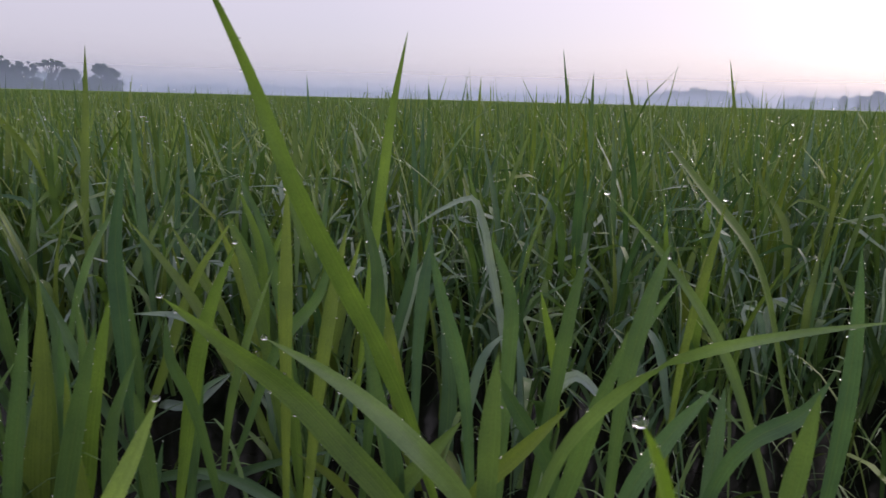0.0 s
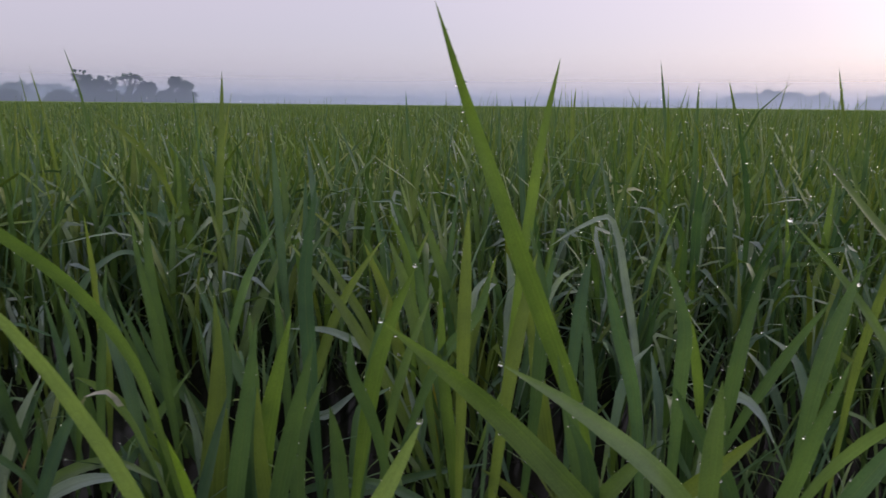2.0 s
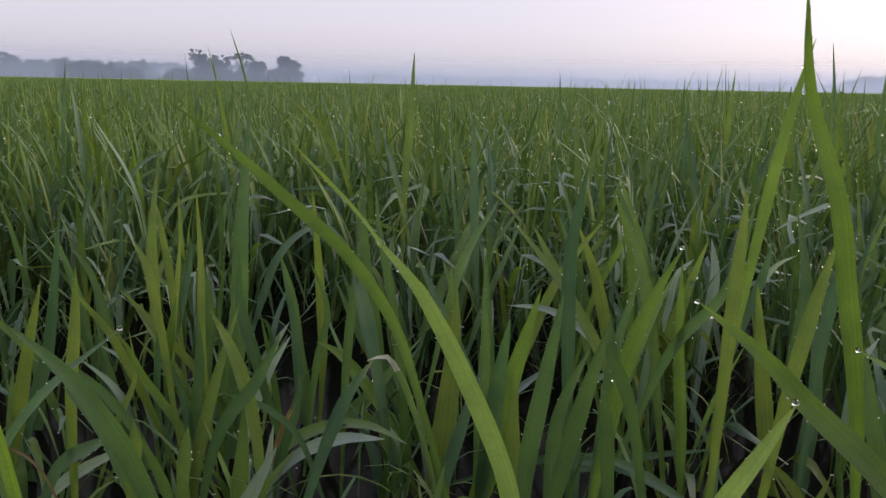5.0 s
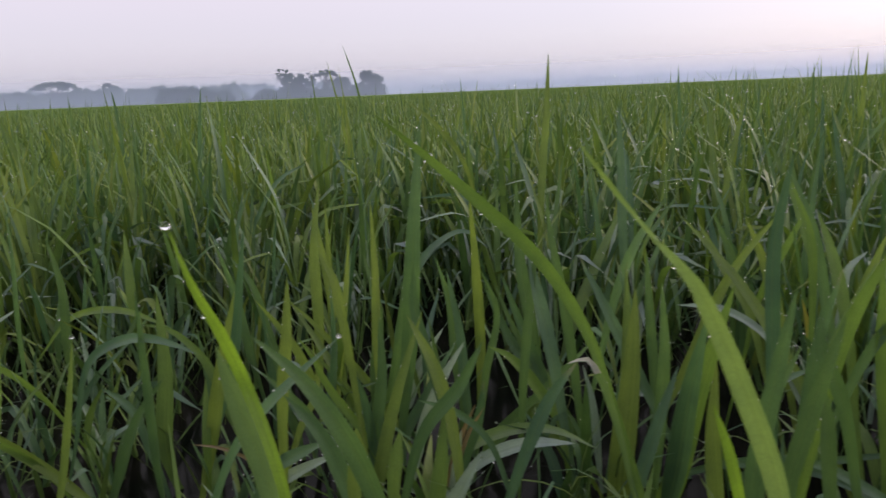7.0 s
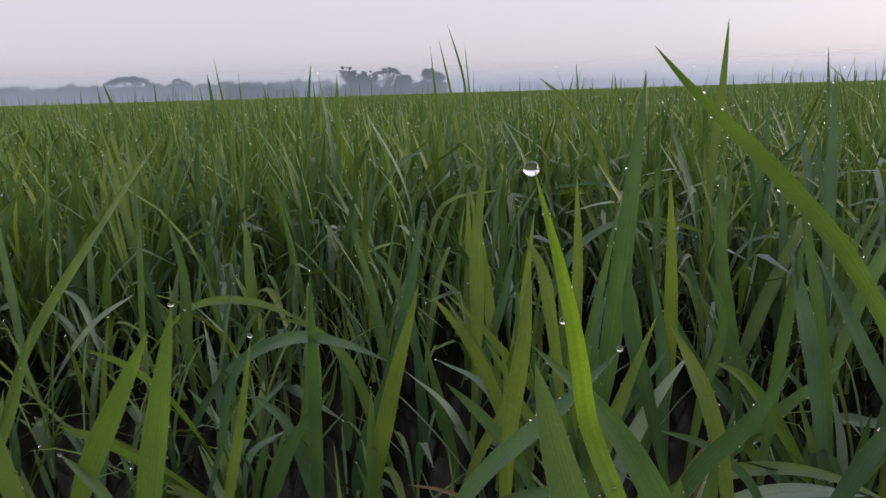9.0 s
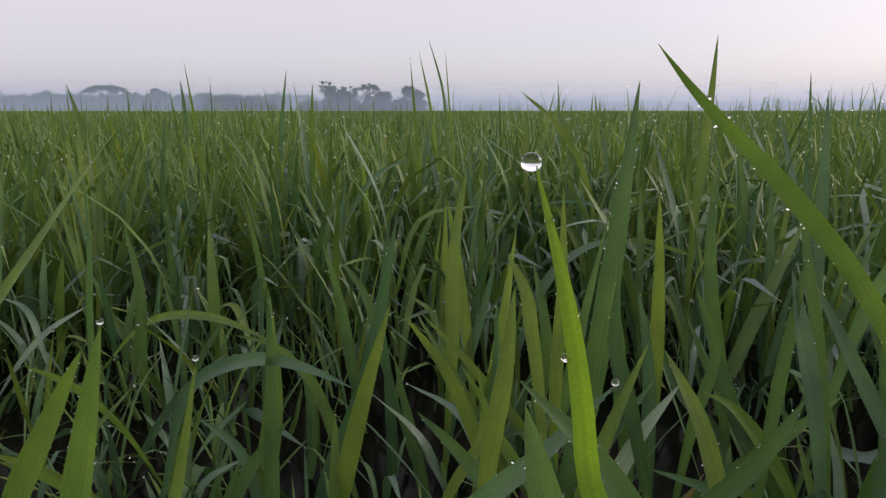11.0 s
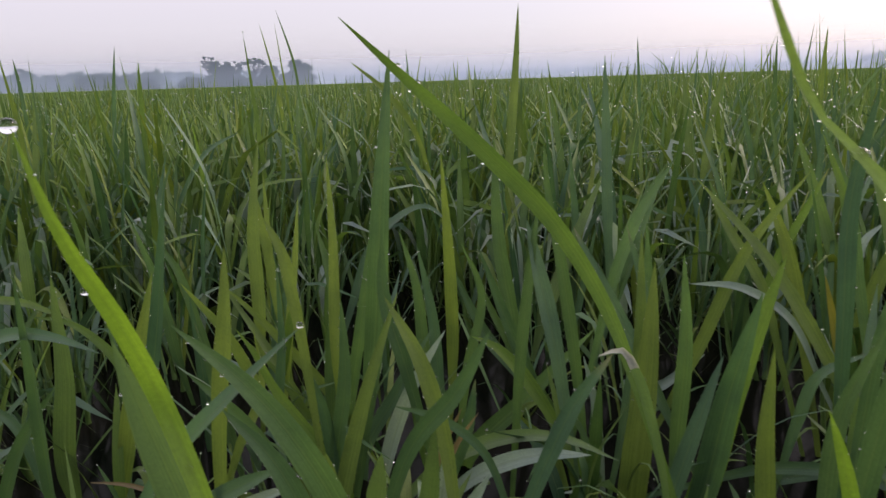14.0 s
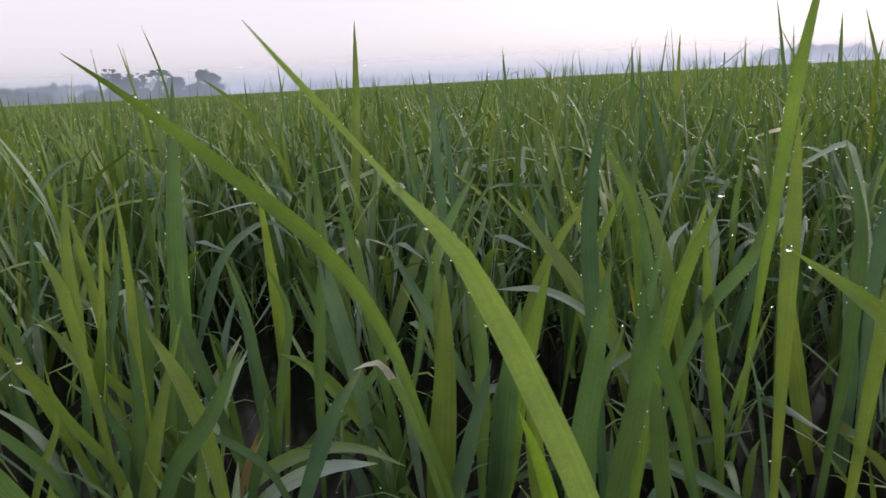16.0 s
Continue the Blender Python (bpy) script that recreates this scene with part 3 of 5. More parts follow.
def treeline(name, dist, az0, az1, tops, seed, patch, label):
    """A distant wood: a ragged band of leafy patches and trunks along an arc."""
    rng = np.random.default_rng(seed)
    n = int(abs(az1 - az0) * 420)
    a = rng.uniform(az0, az1, n)
    phase = rng.uniform(0, 6, 5)
    top = tops[0] + (tops[1] - tops[0]) * (0.5 + 0.22 * np.sin(a * 1.3 + phase[0]) + 0.16 * np.sin(a * 3.7 + phase[1]) + 0.12 * np.sin(a * 9.1 + phase[2]))
    edge = np.minimum(1, np.minimum(np.abs(a - az0), np.abs(a - az1)) / 0.9) ** 0.5
    z = rng.uniform(0, 1, n) ** 0.8 * top * edge
    r = dist + rng.normal(0, 8, n)
    centres = np.stack([r * np.sin(np.radians(a)), r * np.cos(np.radians(a)), z], axis=-1)
    v, f, uv = clumps(rng, centres, patch)
    tagged(new(name, mesh_of(name, v, f, M_TREE, uv, smooth=False)), label, "treeline", kind="stuff")


treeline("treeline", 570, -58, -34, (6.5, 12.5), 71, 2.2, "misty blue wood along the far field edge")
treeline("treeline", 900, -60, -26, (9, 19), 72, 3.2, "pale wood almost lost in the mist")
treeline("treeline", 1000, -22, 15, (5, 12), 73, 3.0, "pale low wood almost lost in the mist")
treeline("treeline", 760, 13.6, 21.3, (9, 17), 74, 2.6, "misty grey wood across the field")
treeline("treeline", 760, 22.4, 34, (7, 12), 75, 2.6, "misty grey wood across the field")


# upright tinted sheets lay the haze over whatever stands behind them
def haze_sheet(dist, height, thick):
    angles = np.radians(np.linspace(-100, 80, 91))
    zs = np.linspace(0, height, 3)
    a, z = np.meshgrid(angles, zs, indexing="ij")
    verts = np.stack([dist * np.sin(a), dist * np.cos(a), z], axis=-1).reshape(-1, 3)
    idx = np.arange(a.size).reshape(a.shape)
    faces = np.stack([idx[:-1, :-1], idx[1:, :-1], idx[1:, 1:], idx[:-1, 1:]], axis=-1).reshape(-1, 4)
    tagged(new("mist", mesh_of("mist", verts, faces, mist_material("mist", thick, height))), "upright see-through sheet that lays pale haze over the distance", "mist", kind="stuff")


haze_sheet(290, 22, 0.5)
haze_sheet(365, 16, 0.12)
haze_sheet(520, 24, 0.27)
haze_sheet(690, 20, 0.45)
haze_sheet(860, 24, 0.55)


# ---- rice plants near the walk ----
def plant_leaf(plant, points, width, mat=M_LEAF, normal=(0, -1, 0.25), seg=10, across=3, name="leaf", label="", **more):
    v, f, uv, rows = strip(points, width, normal, across=across, seg=seg, **more)
    return child(name, mesh_of(name, v, f, mat, uv), plant, label), rows


def make_plant(seed, tallest, stems=3, each=5, upright=22):
    """One hill of rice: a few stems, arching leaves and the dew on them."""
    rng = np.random.default_rng(seed)
    plant = tagged(new("rice_plant"), "green rice plant with dewy blade leaves in wet mud", "rice plant", "rice plants in the field")
    beads, sizes = [], []
    for k in range(stems):
        a = rng.uniform(0, 2 * np.pi)
        foot = np.array((0.024 * math.cos(a), 0.024 * math.sin(a), -0.02))
        out = np.array((math.cos(a), math.sin(a), 0))
        head = foot + out * 0.025 + np.array((0, 0, tallest * rng.uniform(0.36, 0.5)))
        v, f = tube([foot, (foot + head) / 2 + out * 0.004, head], [0.0036, 0.003, 0.0018], 6)
        child("stem", mesh_of("stem", v, f, M_STEM), plant)
        for j in range(each):
            b = a + rng.normal(0, 0.9) + (np.pi if j % 2 else 0)
            way = np.array((math.cos(b), math.sin(b), 0))
            start = foot + (head - foot) * (0.2 + 0.8 * j / (each - 1))
            length = tallest * rng.uniform(0.5, 0.78)
            tilt, bend = radians(rng.uniform(4, upright)), radians(rng.gamma(1.3, 12))
            droops = rng.random() < 0.27
            folded = rng.random() < 0.065
            if droops:
                tilt, bend = tilt + radians(10), bend + radians(rng.uniform(45, 95))
            mid = start + (way * math.sin(tilt) + np.array((0, 0, math.cos(tilt)))) * length * 0.5
            tip = mid + (way * math.sin(tilt + bend) + np.array((0, 0, math.cos(tilt + bend)))) * length * 0.5
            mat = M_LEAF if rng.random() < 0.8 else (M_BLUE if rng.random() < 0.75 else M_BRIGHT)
            mat = M_BLUE if droops and rng.random() < 0.4 else mat
            course = [start, mid, tip]
            if folded:   # snapped over towards the sky, the highlight put into its pale colour
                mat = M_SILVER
                fall = way * math.cos(b * 3) + np.array((-way[1], way[0], 0)) * math.sin(b * 3) + np.array((0, 0, -rng.uniform(0.1, 0.7)))
                course = [start, mid * 0.6 + start * 0.4, mid, mid + fall * length * 0.02, mid + fall * length * rng.uniform(0.16, 0.3)]
            leaf, rows = plant_leaf(plant, course, (rng.uniform(0.0085, 0.0155) if rng.random() < 0.8 else rng.uniform(0.004, 0.008)), mat, normal=-way + np.array((0, 0, 0.4)) + rng.normal(0, 0.3, 3), seg=8, twist=rng.normal(0, 40))
            for e in range(12):
                i = rng.integers(3, 9)
                beads.append(rows[i, rng.choice((0, 2))])
                sizes.append(0.0003 + rng.gamma(2.0, 0.00018))
            if rng.random() < 0.5:
                beads.append(rows[-1, 1])
                sizes.append(rng.uniform(0.0009, 0.0016))
    v, f = drops(beads, sizes)
    tagged(child("dew", mesh_of("dew", v, f, M_DEW), plant, "clear dew drops on the leaf edges"), kind="stuff")
    return plant


TALL_PLANTS = [make_plant(100 + k, 0.34) for k in range(12)]
LOW_PLANTS = [make_plant(140 + k, 0.19, 3, 4, 34) for k in range(8)]


def near_plants():
    rng = np.random.default_rng(77)
    spare = {id(kind): list(kind) for kind in (TALL_PLANTS, LOW_PLANTS)}
    for j in range(12):
        for i in range(38):
            x, y = -2.4 + 0.125 * i + rng.normal(0, 0.02) + 0.06 * (j % 2), 0.36 + 0.11 * j + rng.normal(0, 0.02)
            near = min(1.0, max(0.0, (y - 0.36) / 0.75))
            if abs(x + 0.35) > 0.7 * y + 0.72 or rng.random() < ((0.45 if x < -0.6 else 0.86) if y < 0.62 else (0.1 if x < -0.6 else 0.4) if y < 0.82 else 0.05) or math.hypot(x, y) > 1.75 or in_pool(x, y, 0.01):
                continue
            kind = LOW_PLANTS if y < 0.78 else TALL_PLANTS
            size = (0.72 + 0.75 * near) if y < 0.78 else (0.45 + 0.55 * near)
            size *= rng.uniform(0.88, 1.08)
            m = Matrix.LocRotScale((x, y, WATER), Euler((0, 0, rng.uniform(0, 6.28))), None)
            left = spare[id(kind)]
            base = left.pop() if left else copy_thing(kind[rng.integers(0, len(kind))], m)
            base.matrix_basis = m @ Matrix.Scale(size, 4)


near_plants()


field_band(16, 1700, patch(-2.2, 1.6, 0.75, 2.3), (0.08, 0.23), 0.012, 6, "short green rice leaves low between the plants further in", dew=5000, dew_size=0.0010, lean=(5, 48), droop=0.4, mat=M_LOW_SHADED)
field_band(17, 260, patch(-1.6, 1.0, 0.22, 0.78), (0.05, 0.15), 0.0085, 6, "short green rice leaves low between the plants", dew=300, dew_size=0.0006, lean=(6, 55), mat=M_LOW_SHADED)


field_band(27, 900, patch(-1.3, 0.7, 0.46, 1.5), (0.07, 0.19), 0.0042, 8, "thin drooping rice leaves low between the plants", dew=1500, dew_size=0.0006, lean=(10, 60), droop=0.85, mat=M_LOW_SHADED)


# ---- the plants beside the walk, leaf by leaf ----
def near_hill(x, y, label="rice plant with broad dewy green leaves beside the walk"):
    hill = new("rice_plant")
    hill.location = (x, y, WATER)
    return tagged(hill, label, "rice plant", "rice plants in the field")


leaf_count = [0]


def near_leaf(hill, mat, width, *points, drop=False, slender=False, withered=False, neck=0.88, beaded=(), pinch=()):
    """A broad leaf through base, bends and tip, its sheath down to the mud, and the dew on it."""
    leaf_count[0] += 1
    rng = np.random.default_rng(500 + leaf_count[0])
    origin = np.array(hill.location)
    pts = np.array(points) - origin
    pts[:, 2] = np.maximum(pts[:, 2], 0.004)
    # the sheath goes on down in the blade's own line and draws in towards the plant's foot
    down = pts[0] - pts[1]
    drop_to = pts[0] + down * min(3.0, pts[0, 2] / max(0.02, -down[2]))
    reach = np.array((*(drop_to[:2] * 0.75), 0.0))
    reach *= min(1.0, 0.075 / (np.linalg.norm(reach) + 1e-9))
    foot = np.array((rng.normal(0, 0.006), rng.normal(0, 0.006), -0.015)) + reach
    bend = pts[0] * 0.55 + foot * 0.45 + down * 0.12
    bend[2] = max(bend[2], 0.001)
    whole = np.concatenate([[foot], [bend], pts]) if pts[0, 2] > 0.03 else np.concatenate([[foot], pts])
    steps = np.linalg.norm(np.diff(whole, axis=0), axis=1)
    share = steps[:len(whole) - len(pts)].sum() / steps.sum()
    leaf, rows = plant_leaf(hill, whole, width, mat, normal=(rng.normal(0, 0.24), -1, 0.5 + rng.normal(0, 0.15)), seg=34, across=5, twist=rng.normal(0, 18), wave=0.02, fold=0.3, taper=1.4 if slender else 2.1, sheath=share, neck=neck, pinch=[(share + (1 - share) * a, b, c) for a, b, c in pinch])
    first = int(34 * (share + 0.15 * (1 - share)))
    n = rng.integers(26, 52)
    at, edge = rng.integers(first, 34, n), rng.choice((0, 4), n)
    beads = rows[at, edge] + rng.normal(0, 0.0002, (n, 3))
    v, f = drops(beads, (rng.gamma(1.7, 0.00016, n) + 0.00018) * min(1.0, width / 0.013), 1)
    tagged(child("dew", mesh_of("dew", v, f, M_DEW), leaf, "clear dew beads along the leaf edge"), kind="stuff")
    if withered:
        end = rows[30:, :] + np.array((0, -0.0008, 0.0008))
        idx = np.arange(end.shape[0] * 5).reshape(end.shape[0], 5)
        faces = np.stack([idx[:-1, :-1], idx[:-1, 1:], idx[1:, 1:], idx[1:, :-1]], axis=-1).reshape(-1, 4)
        uv = np.full((idx.size, 2), 0.3)
        child("leaf_tip", mesh_of("leaf_tip", end.reshape(-1, 3), faces, M_WITHER, uv), leaf, "whitish withered curled leaf tip")
    for along, side, size in beaded:   # single larger drops: share of the way to the tip, edge, radius
        v, f = drops([rows[int(round(34 * along)), side] + np.array((0, -0.4 * size, 0.2 * size))], [size], 2)
        child("dew_drop", mesh_of("dew_drop", v, f, M_DEW), leaf, "clear dew drop clinging to the leaf")
    if drop:
        size = drop if drop is not True else (0.0014 + 0.0004 * rng.random()) * min(1.0, width / 0.008)
        v, f = drops([rows[-1, 2] + np.array((-0.4 * size, 0, 0.3 * size))], [size], 2)
        child("dew_drop", mesh_of("dew_drop", v, f, M_DEW), leaf, "large clear dew drop on the leaf tip")


# the leaves, plant by plant
hill = near_hill(-0.015, 0.516, "rice plant with a dull olive leaf drying at the tip")
near_leaf(hill, M_BRIGHT, 0.0132, (-0.035, 0.472, 0.170), (-0.065, 0.421, 0.259), (-0.085, 0.387, 0.318), (-0.104, 0.385, 0.369), (-0.120, 0.348, 0.424))
near_leaf(hill, M_DRY, 0.0076, (-0.061, 0.460, 0.091), (-0.078, 0.455, 0.115), (-0.098, 0.450, 0.131))
near_leaf(hill, M_NEAR, 0.0113, (0.007, 0.500, 0.179), (-0.005, 0.500, 0.220), (-0.016, 0.500, 0.264))
hill = near_hill(0.020, 0.308, "rice plant whose broad leaf tip holds a clear dew drop")
near_leaf(hill, M_PALE, 0.0064, (0.038, 0.274, 0.206), (0.048, 0.261, 0.239), (0.065, 0.250, 0.264), (0.077, 0.220, 0.286), (0.100, 0.207, 0.297), (0.122, 0.195, 0.305), drop=True)
near_leaf(hill, M_PALE, 0.0105, (0.005, 0.299, 0.193), (-0.011, 0.295, 0.213), (-0.034, 0.311, 0.226), (-0.058, 0.320, 0.239), (-0.083, 0.322, 0.252), drop=True)
near_leaf(hill, M_NEAR, 0.0113, (0.020, 0.330, 0.186), (0.021, 0.330, 0.219), (0.023, 0.330, 0.246))
hill = near_hill(0.065, 0.167, "rice plant with a yellow-green leaf tipped by a dew drop")
near_leaf(hill, M_YOUNG, 0.0051, (0.042, 0.125, 0.287), (0.037, 0.118, 0.300), (0.032, 0.110, 0.311), drop=True)
hill = near_hill(0.031, 0.370, "rice plant whose broad leaf tip holds a clear dew drop")
near_leaf(hill, M_BRIGHT, 0.0160, (-0.029, 0.374, 0.143), (-0.055, 0.380, 0.169), (-0.084, 0.392, 0.193), (-0.119, 0.375, 0.230), (-0.152, 0.376, 0.255), drop=True)
near_leaf(hill, M_NEAR, 0.0108, (0.060, 0.350, 0.161), (0.072, 0.344, 0.210), (0.084, 0.338, 0.256))
near_leaf(hill, M_NEAR, 0.0108, (0.100, 0.360, 0.170), (0.113, 0.360, 0.192), (0.135, 0.360, 0.221))
hill = near_hill(-0.177, 0.297, "rice plant with a yellow-green leaf tipped by a dew drop")
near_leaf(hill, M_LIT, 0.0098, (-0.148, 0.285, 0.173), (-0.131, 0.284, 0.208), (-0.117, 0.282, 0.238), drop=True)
hill = near_hill(-0.003, 0.710, "rice plant with bluish dew-coated leaves beside the walk")
near_leaf(hill, M_BLUE, 0.0172, (-0.003, 0.700, -0.015), (-0.001, 0.700, 0.082), (-0.013, 0.700, 0.186))
near_leaf(hill, M_NEAR, 0.0179, (-0.040, 0.690, 0.021), (-0.058, 0.685, 0.129), (-0.068, 0.680, 0.195))
hill = near_hill(0.072, 0.804, "rice plant with bluish dew-coated leaves beside the walk")
near_leaf(hill, M_SILVER, 0.0100, (0.055, 0.800, 0.114), (0.040, 0.795, 0.186), (0.027, 0.790, 0.241), (0.019, 0.785, 0.258), (-0.012, 0.780, 0.248), (-0.044, 0.775, 0.227))
hill = near_hill(-0.077, 0.693)
near_leaf(hill, M_BRIGHT, 0.0119, (-0.069, 0.680, 0.261), (-0.056, 0.675, 0.358), (-0.045, 0.670, 0.418))
hill = near_hill(-0.524, 1.040, "rice plant with slender leaf tips rising above the field")
near_leaf(hill, M_NEAR, 0.0125, (-0.519, 1.030, 0.222), (-0.510, 1.030, 0.340), (-0.506, 1.030, 0.420))
hill = near_hill(0.293, 1.890, "rice plant with slender leaf tips rising above the field")
near_leaf(hill, M_NEAR, 0.0140, (0.287, 1.880, 0.159), (0.268, 1.880, 0.338), (0.248, 1.880, 0.487))
hill = near_hill(0.266, 1.530, "rice plant with slender leaf tips rising above the field")
near_leaf(hill, M_NEAR, 0.0101, (0.265, 1.520, 0.266), (0.263, 1.520, 0.354), (0.263, 1.520, 0.422))
hill = near_hill(0.416, 1.680, "rice plant with slender leaf tips rising above the field")
near_leaf(hill, M_NEAR, 0.0100, (0.400, 1.670, 0.272), (0.378, 1.670, 0.356), (0.357, 1.670, 0.436))
hill = near_hill(0.645, 1.680, "rice plant with slender leaf tips rising above the field")
near_leaf(hill, M_NEAR, 0.0116, (0.633, 1.670, 0.179), (0.605, 1.670, 0.325), (0.579, 1.670, 0.461))
hill = near_hill(0.047, 1.960, "rice plant with slender leaf tips rising above the field")
near_leaf(hill, M_NEAR, 0.0122, (0.048, 1.950, 0.231), (0.050, 1.950, 0.345), (0.053, 1.950, 0.422))
hill = near_hill(-1.174, 1.810, "rice plant with slender leaf tips rising above the field")
near_leaf(hill, M_NEAR, 0.0093, (-1.178, 1.800, 0.196), (-1.189, 1.800, 0.372), (-1.230, 1.800, 0.508))
hill = near_hill(-1.063, 1.512, "rice plant with slender leaf tips rising above the field")
near_leaf(hill, M_NEAR, 0.0114, (-1.070, 1.500, 0.160), (-1.090, 1.495, 0.335), (-1.115, 1.490, 0.453))
hill = near_hill(-0.350, 0.591, "rice plant with bluish dew-coated leaves beside the walk")
near_leaf(hill, M_NEAR, 0.0238, (-0.350, 0.581, -0.010), (-0.340, 0.582, 0.122), (-0.337, 0.584, 0.193))
near_leaf(hill, M_BRIGHT, 0.0215, (-0.306, 0.560, 0.006), (-0.284, 0.550, 0.107), (-0.257, 0.540, 0.211))
near_leaf(hill, M_BLUE, 0.0140, (-0.408, 0.550, 0.148), (-0.417, 0.550, 0.189), (-0.426, 0.550, 0.230))
near_leaf(hill, M_NEAR, 0.0150, (-0.350, 0.600, -0.006), (-0.346, 0.600, 0.112), (-0.347, 0.600, 0.213))
near_leaf(hill, M_NEAR, 0.0205, (-0.300, 0.550, 0.027), (-0.288, 0.525, 0.122), (-0.276, 0.500, 0.197))
hill = near_hill(-0.615, 0.310, "rice plant whose broad leaf tip holds a clear dew drop")
near_leaf(hill, M_NEAR, 0.0116, (-0.558, 0.306, 0.156), (-0.518, 0.310, 0.198), (-0.498, 0.333, 0.219), drop=True)
hill = near_hill(-0.448, 0.325, "rice plant with a dry brown leaf near the water")
near_leaf(hill, M_NEAR, 0.0136, (-0.463, 0.300, 0.130), (-0.473, 0.290, 0.169), (-0.497, 0.280, 0.212), (-0.521, 0.270, 0.239))
near_leaf(hill, M_NEAR, 0.0131, (-0.500, 0.340, 0.098), (-0.520, 0.335, 0.149), (-0.542, 0.330, 0.176))
near_leaf(hill, M_BROWN, 0.0026, (-0.564, 0.310, 0.138), (-0.582, 0.305, 0.145), (-0.596, 0.300, 0.147))
near_leaf(hill, M_NEAR, 0.0117, (-0.486, 0.320, 0.136), (-0.483, 0.320, 0.150), (-0.484, 0.320, 0.164))
hill = near_hill(-0.445, 0.210, "rice plant with a yellow-green leaf tipped by a dew drop")
near_leaf(hill, M_YOUNG, 0.0067, (-0.474, 0.209, 0.213), (-0.484, 0.212, 0.234), (-0.485, 0.199, 0.264), (-0.486, 0.181, 0.297), (-0.491, 0.178, 0.319), drop=0.0021, beaded=((0.88, 0, 0.0011), (0.72, 2, 0.0012)))
near_leaf(hill, M_PALE, 0.0140, (-0.489, 0.226, 0.184), (-0.497, 0.221, 0.221), (-0.503, 0.216, 0.253))
hill = near_hill(-0.328, 0.520, "rice plant with a leaf curling over to a withered tip")
near_leaf(hill, M_BRIGHT, 0.0156, (-0.341, 0.482, 0.119), (-0.365, 0.490, 0.181), (-0.395, 0.476, 0.237), (-0.436, 0.445, 0.290), (-0.483, 0.416, 0.341), (-0.496, 0.394, 0.359), neck=0.38, beaded=((0.91, 4, 0.0014), (0.89, 4, 0.0013), (0.76, 0, 0.0012)))
near_leaf(hill, M_PALE, 0.0069, (-0.340, 0.450, 0.136), (-0.348, 0.443, 0.163), (-0.357, 0.437, 0.178), (-0.369, 0.430, 0.176), withered=True)
near_leaf(hill, M_BLUE, 0.0127, (-0.323, 0.500, 0.057), (-0.310, 0.500, 0.106), (-0.296, 0.500, 0.156))
hill = near_hill(-0.238, 0.323, "rice plant with a yellow-green leaf tipped by a dew drop")
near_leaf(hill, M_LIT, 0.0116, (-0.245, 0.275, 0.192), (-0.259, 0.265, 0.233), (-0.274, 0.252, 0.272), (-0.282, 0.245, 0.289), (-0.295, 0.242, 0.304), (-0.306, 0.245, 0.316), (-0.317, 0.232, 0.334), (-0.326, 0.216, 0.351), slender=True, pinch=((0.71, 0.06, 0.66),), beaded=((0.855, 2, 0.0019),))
near_leaf(hill, M_YOUNG, 0.0075, (-0.256, 0.355, 0.135), (-0.263, 0.353, 0.164), (-0.271, 0.351, 0.189), beaded=((0.97, 2, 0.0012),))
hill = near_hill(-0.319, 0.733)
near_leaf(hill, M_NEAR, 0.0124, (-0.296, 0.720, 0.072), (-0.253, 0.715, 0.183), (-0.212, 0.710, 0.245))
near_leaf(hill, M_NEAR, 0.0120, (-0.332, 0.750, 0.059), (-0.336, 0.750, 0.105), (-0.342, 0.750, 0.192))
hill = near_hill(-0.155, 0.666)
near_leaf(hill, M_NEAR, 0.0122, (-0.192, 0.662, 0.086), (-0.251, 0.672, 0.182), (-0.304, 0.682, 0.242))
near_leaf(hill, M_NEAR, 0.0109, (-0.167, 0.710, 0.142), (-0.184, 0.710, 0.227), (-0.208, 0.710, 0.288))
near_leaf(hill, M_NEAR, 0.0125, (-0.167, 0.620, 0.174), (-0.178, 0.620, 0.218), (-0.192, 0.620, 0.259))
hill = near_hill(-0.471, 0.953)
near_leaf(hill, M_NEAR, 0.0186, (-0.460, 0.950, 0.030), (-0.423, 0.975, 0.133), (-0.389, 1.000, 0.217))
hill = near_hill(-0.394, 0.890)
near_leaf(hill, M_NEAR, 0.0138, (-0.373, 0.900, 0.064), (-0.347, 0.925, 0.139), (-0.326, 0.950, 0.199))
hill = near_hill(-0.450, 0.830)
near_leaf(hill, M_DEEP, 0.0157, (-0.460, 0.820, -0.074), (-0.512, 0.825, 0.042), (-0.555, 0.830, 0.125))
hill = near_hill(-0.501, 0.670)
near_leaf(hill, M_NEAR, 0.0178, (-0.501, 0.660, -0.045), (-0.434, 0.640, 0.060), (-0.380, 0.620, 0.129))
near_leaf(hill, M_DEEP, 0.0106, (-0.529, 0.620, 0.001), (-0.535, 0.610, 0.083), (-0.542, 0.600, 0.149))
near_leaf(hill, M_BLUE, 0.0126, (-0.518, 0.640, 0.049), (-0.521, 0.635, 0.127), (-0.532, 0.630, 0.192))
hill = near_hill(-0.733, 0.259, "rice plant whose broad leaf tip holds a clear dew drop")
near_leaf(hill, M_BRIGHT, 0.0178, (-0.718, 0.250, 0.139), (-0.703, 0.251, 0.199), (-0.692, 0.252, 0.245), drop=True)
near_leaf(hill, M_PALE, 0.0089, (-0.811, 0.300, 0.094), (-0.829, 0.300, 0.106), (-0.850, 0.300, 0.116), drop=True)
near_leaf(hill, M_NEAR, 0.0077, (-0.713, 0.300, 0.113), (-0.698, 0.300, 0.167), (-0.687, 0.300, 0.215), drop=True)
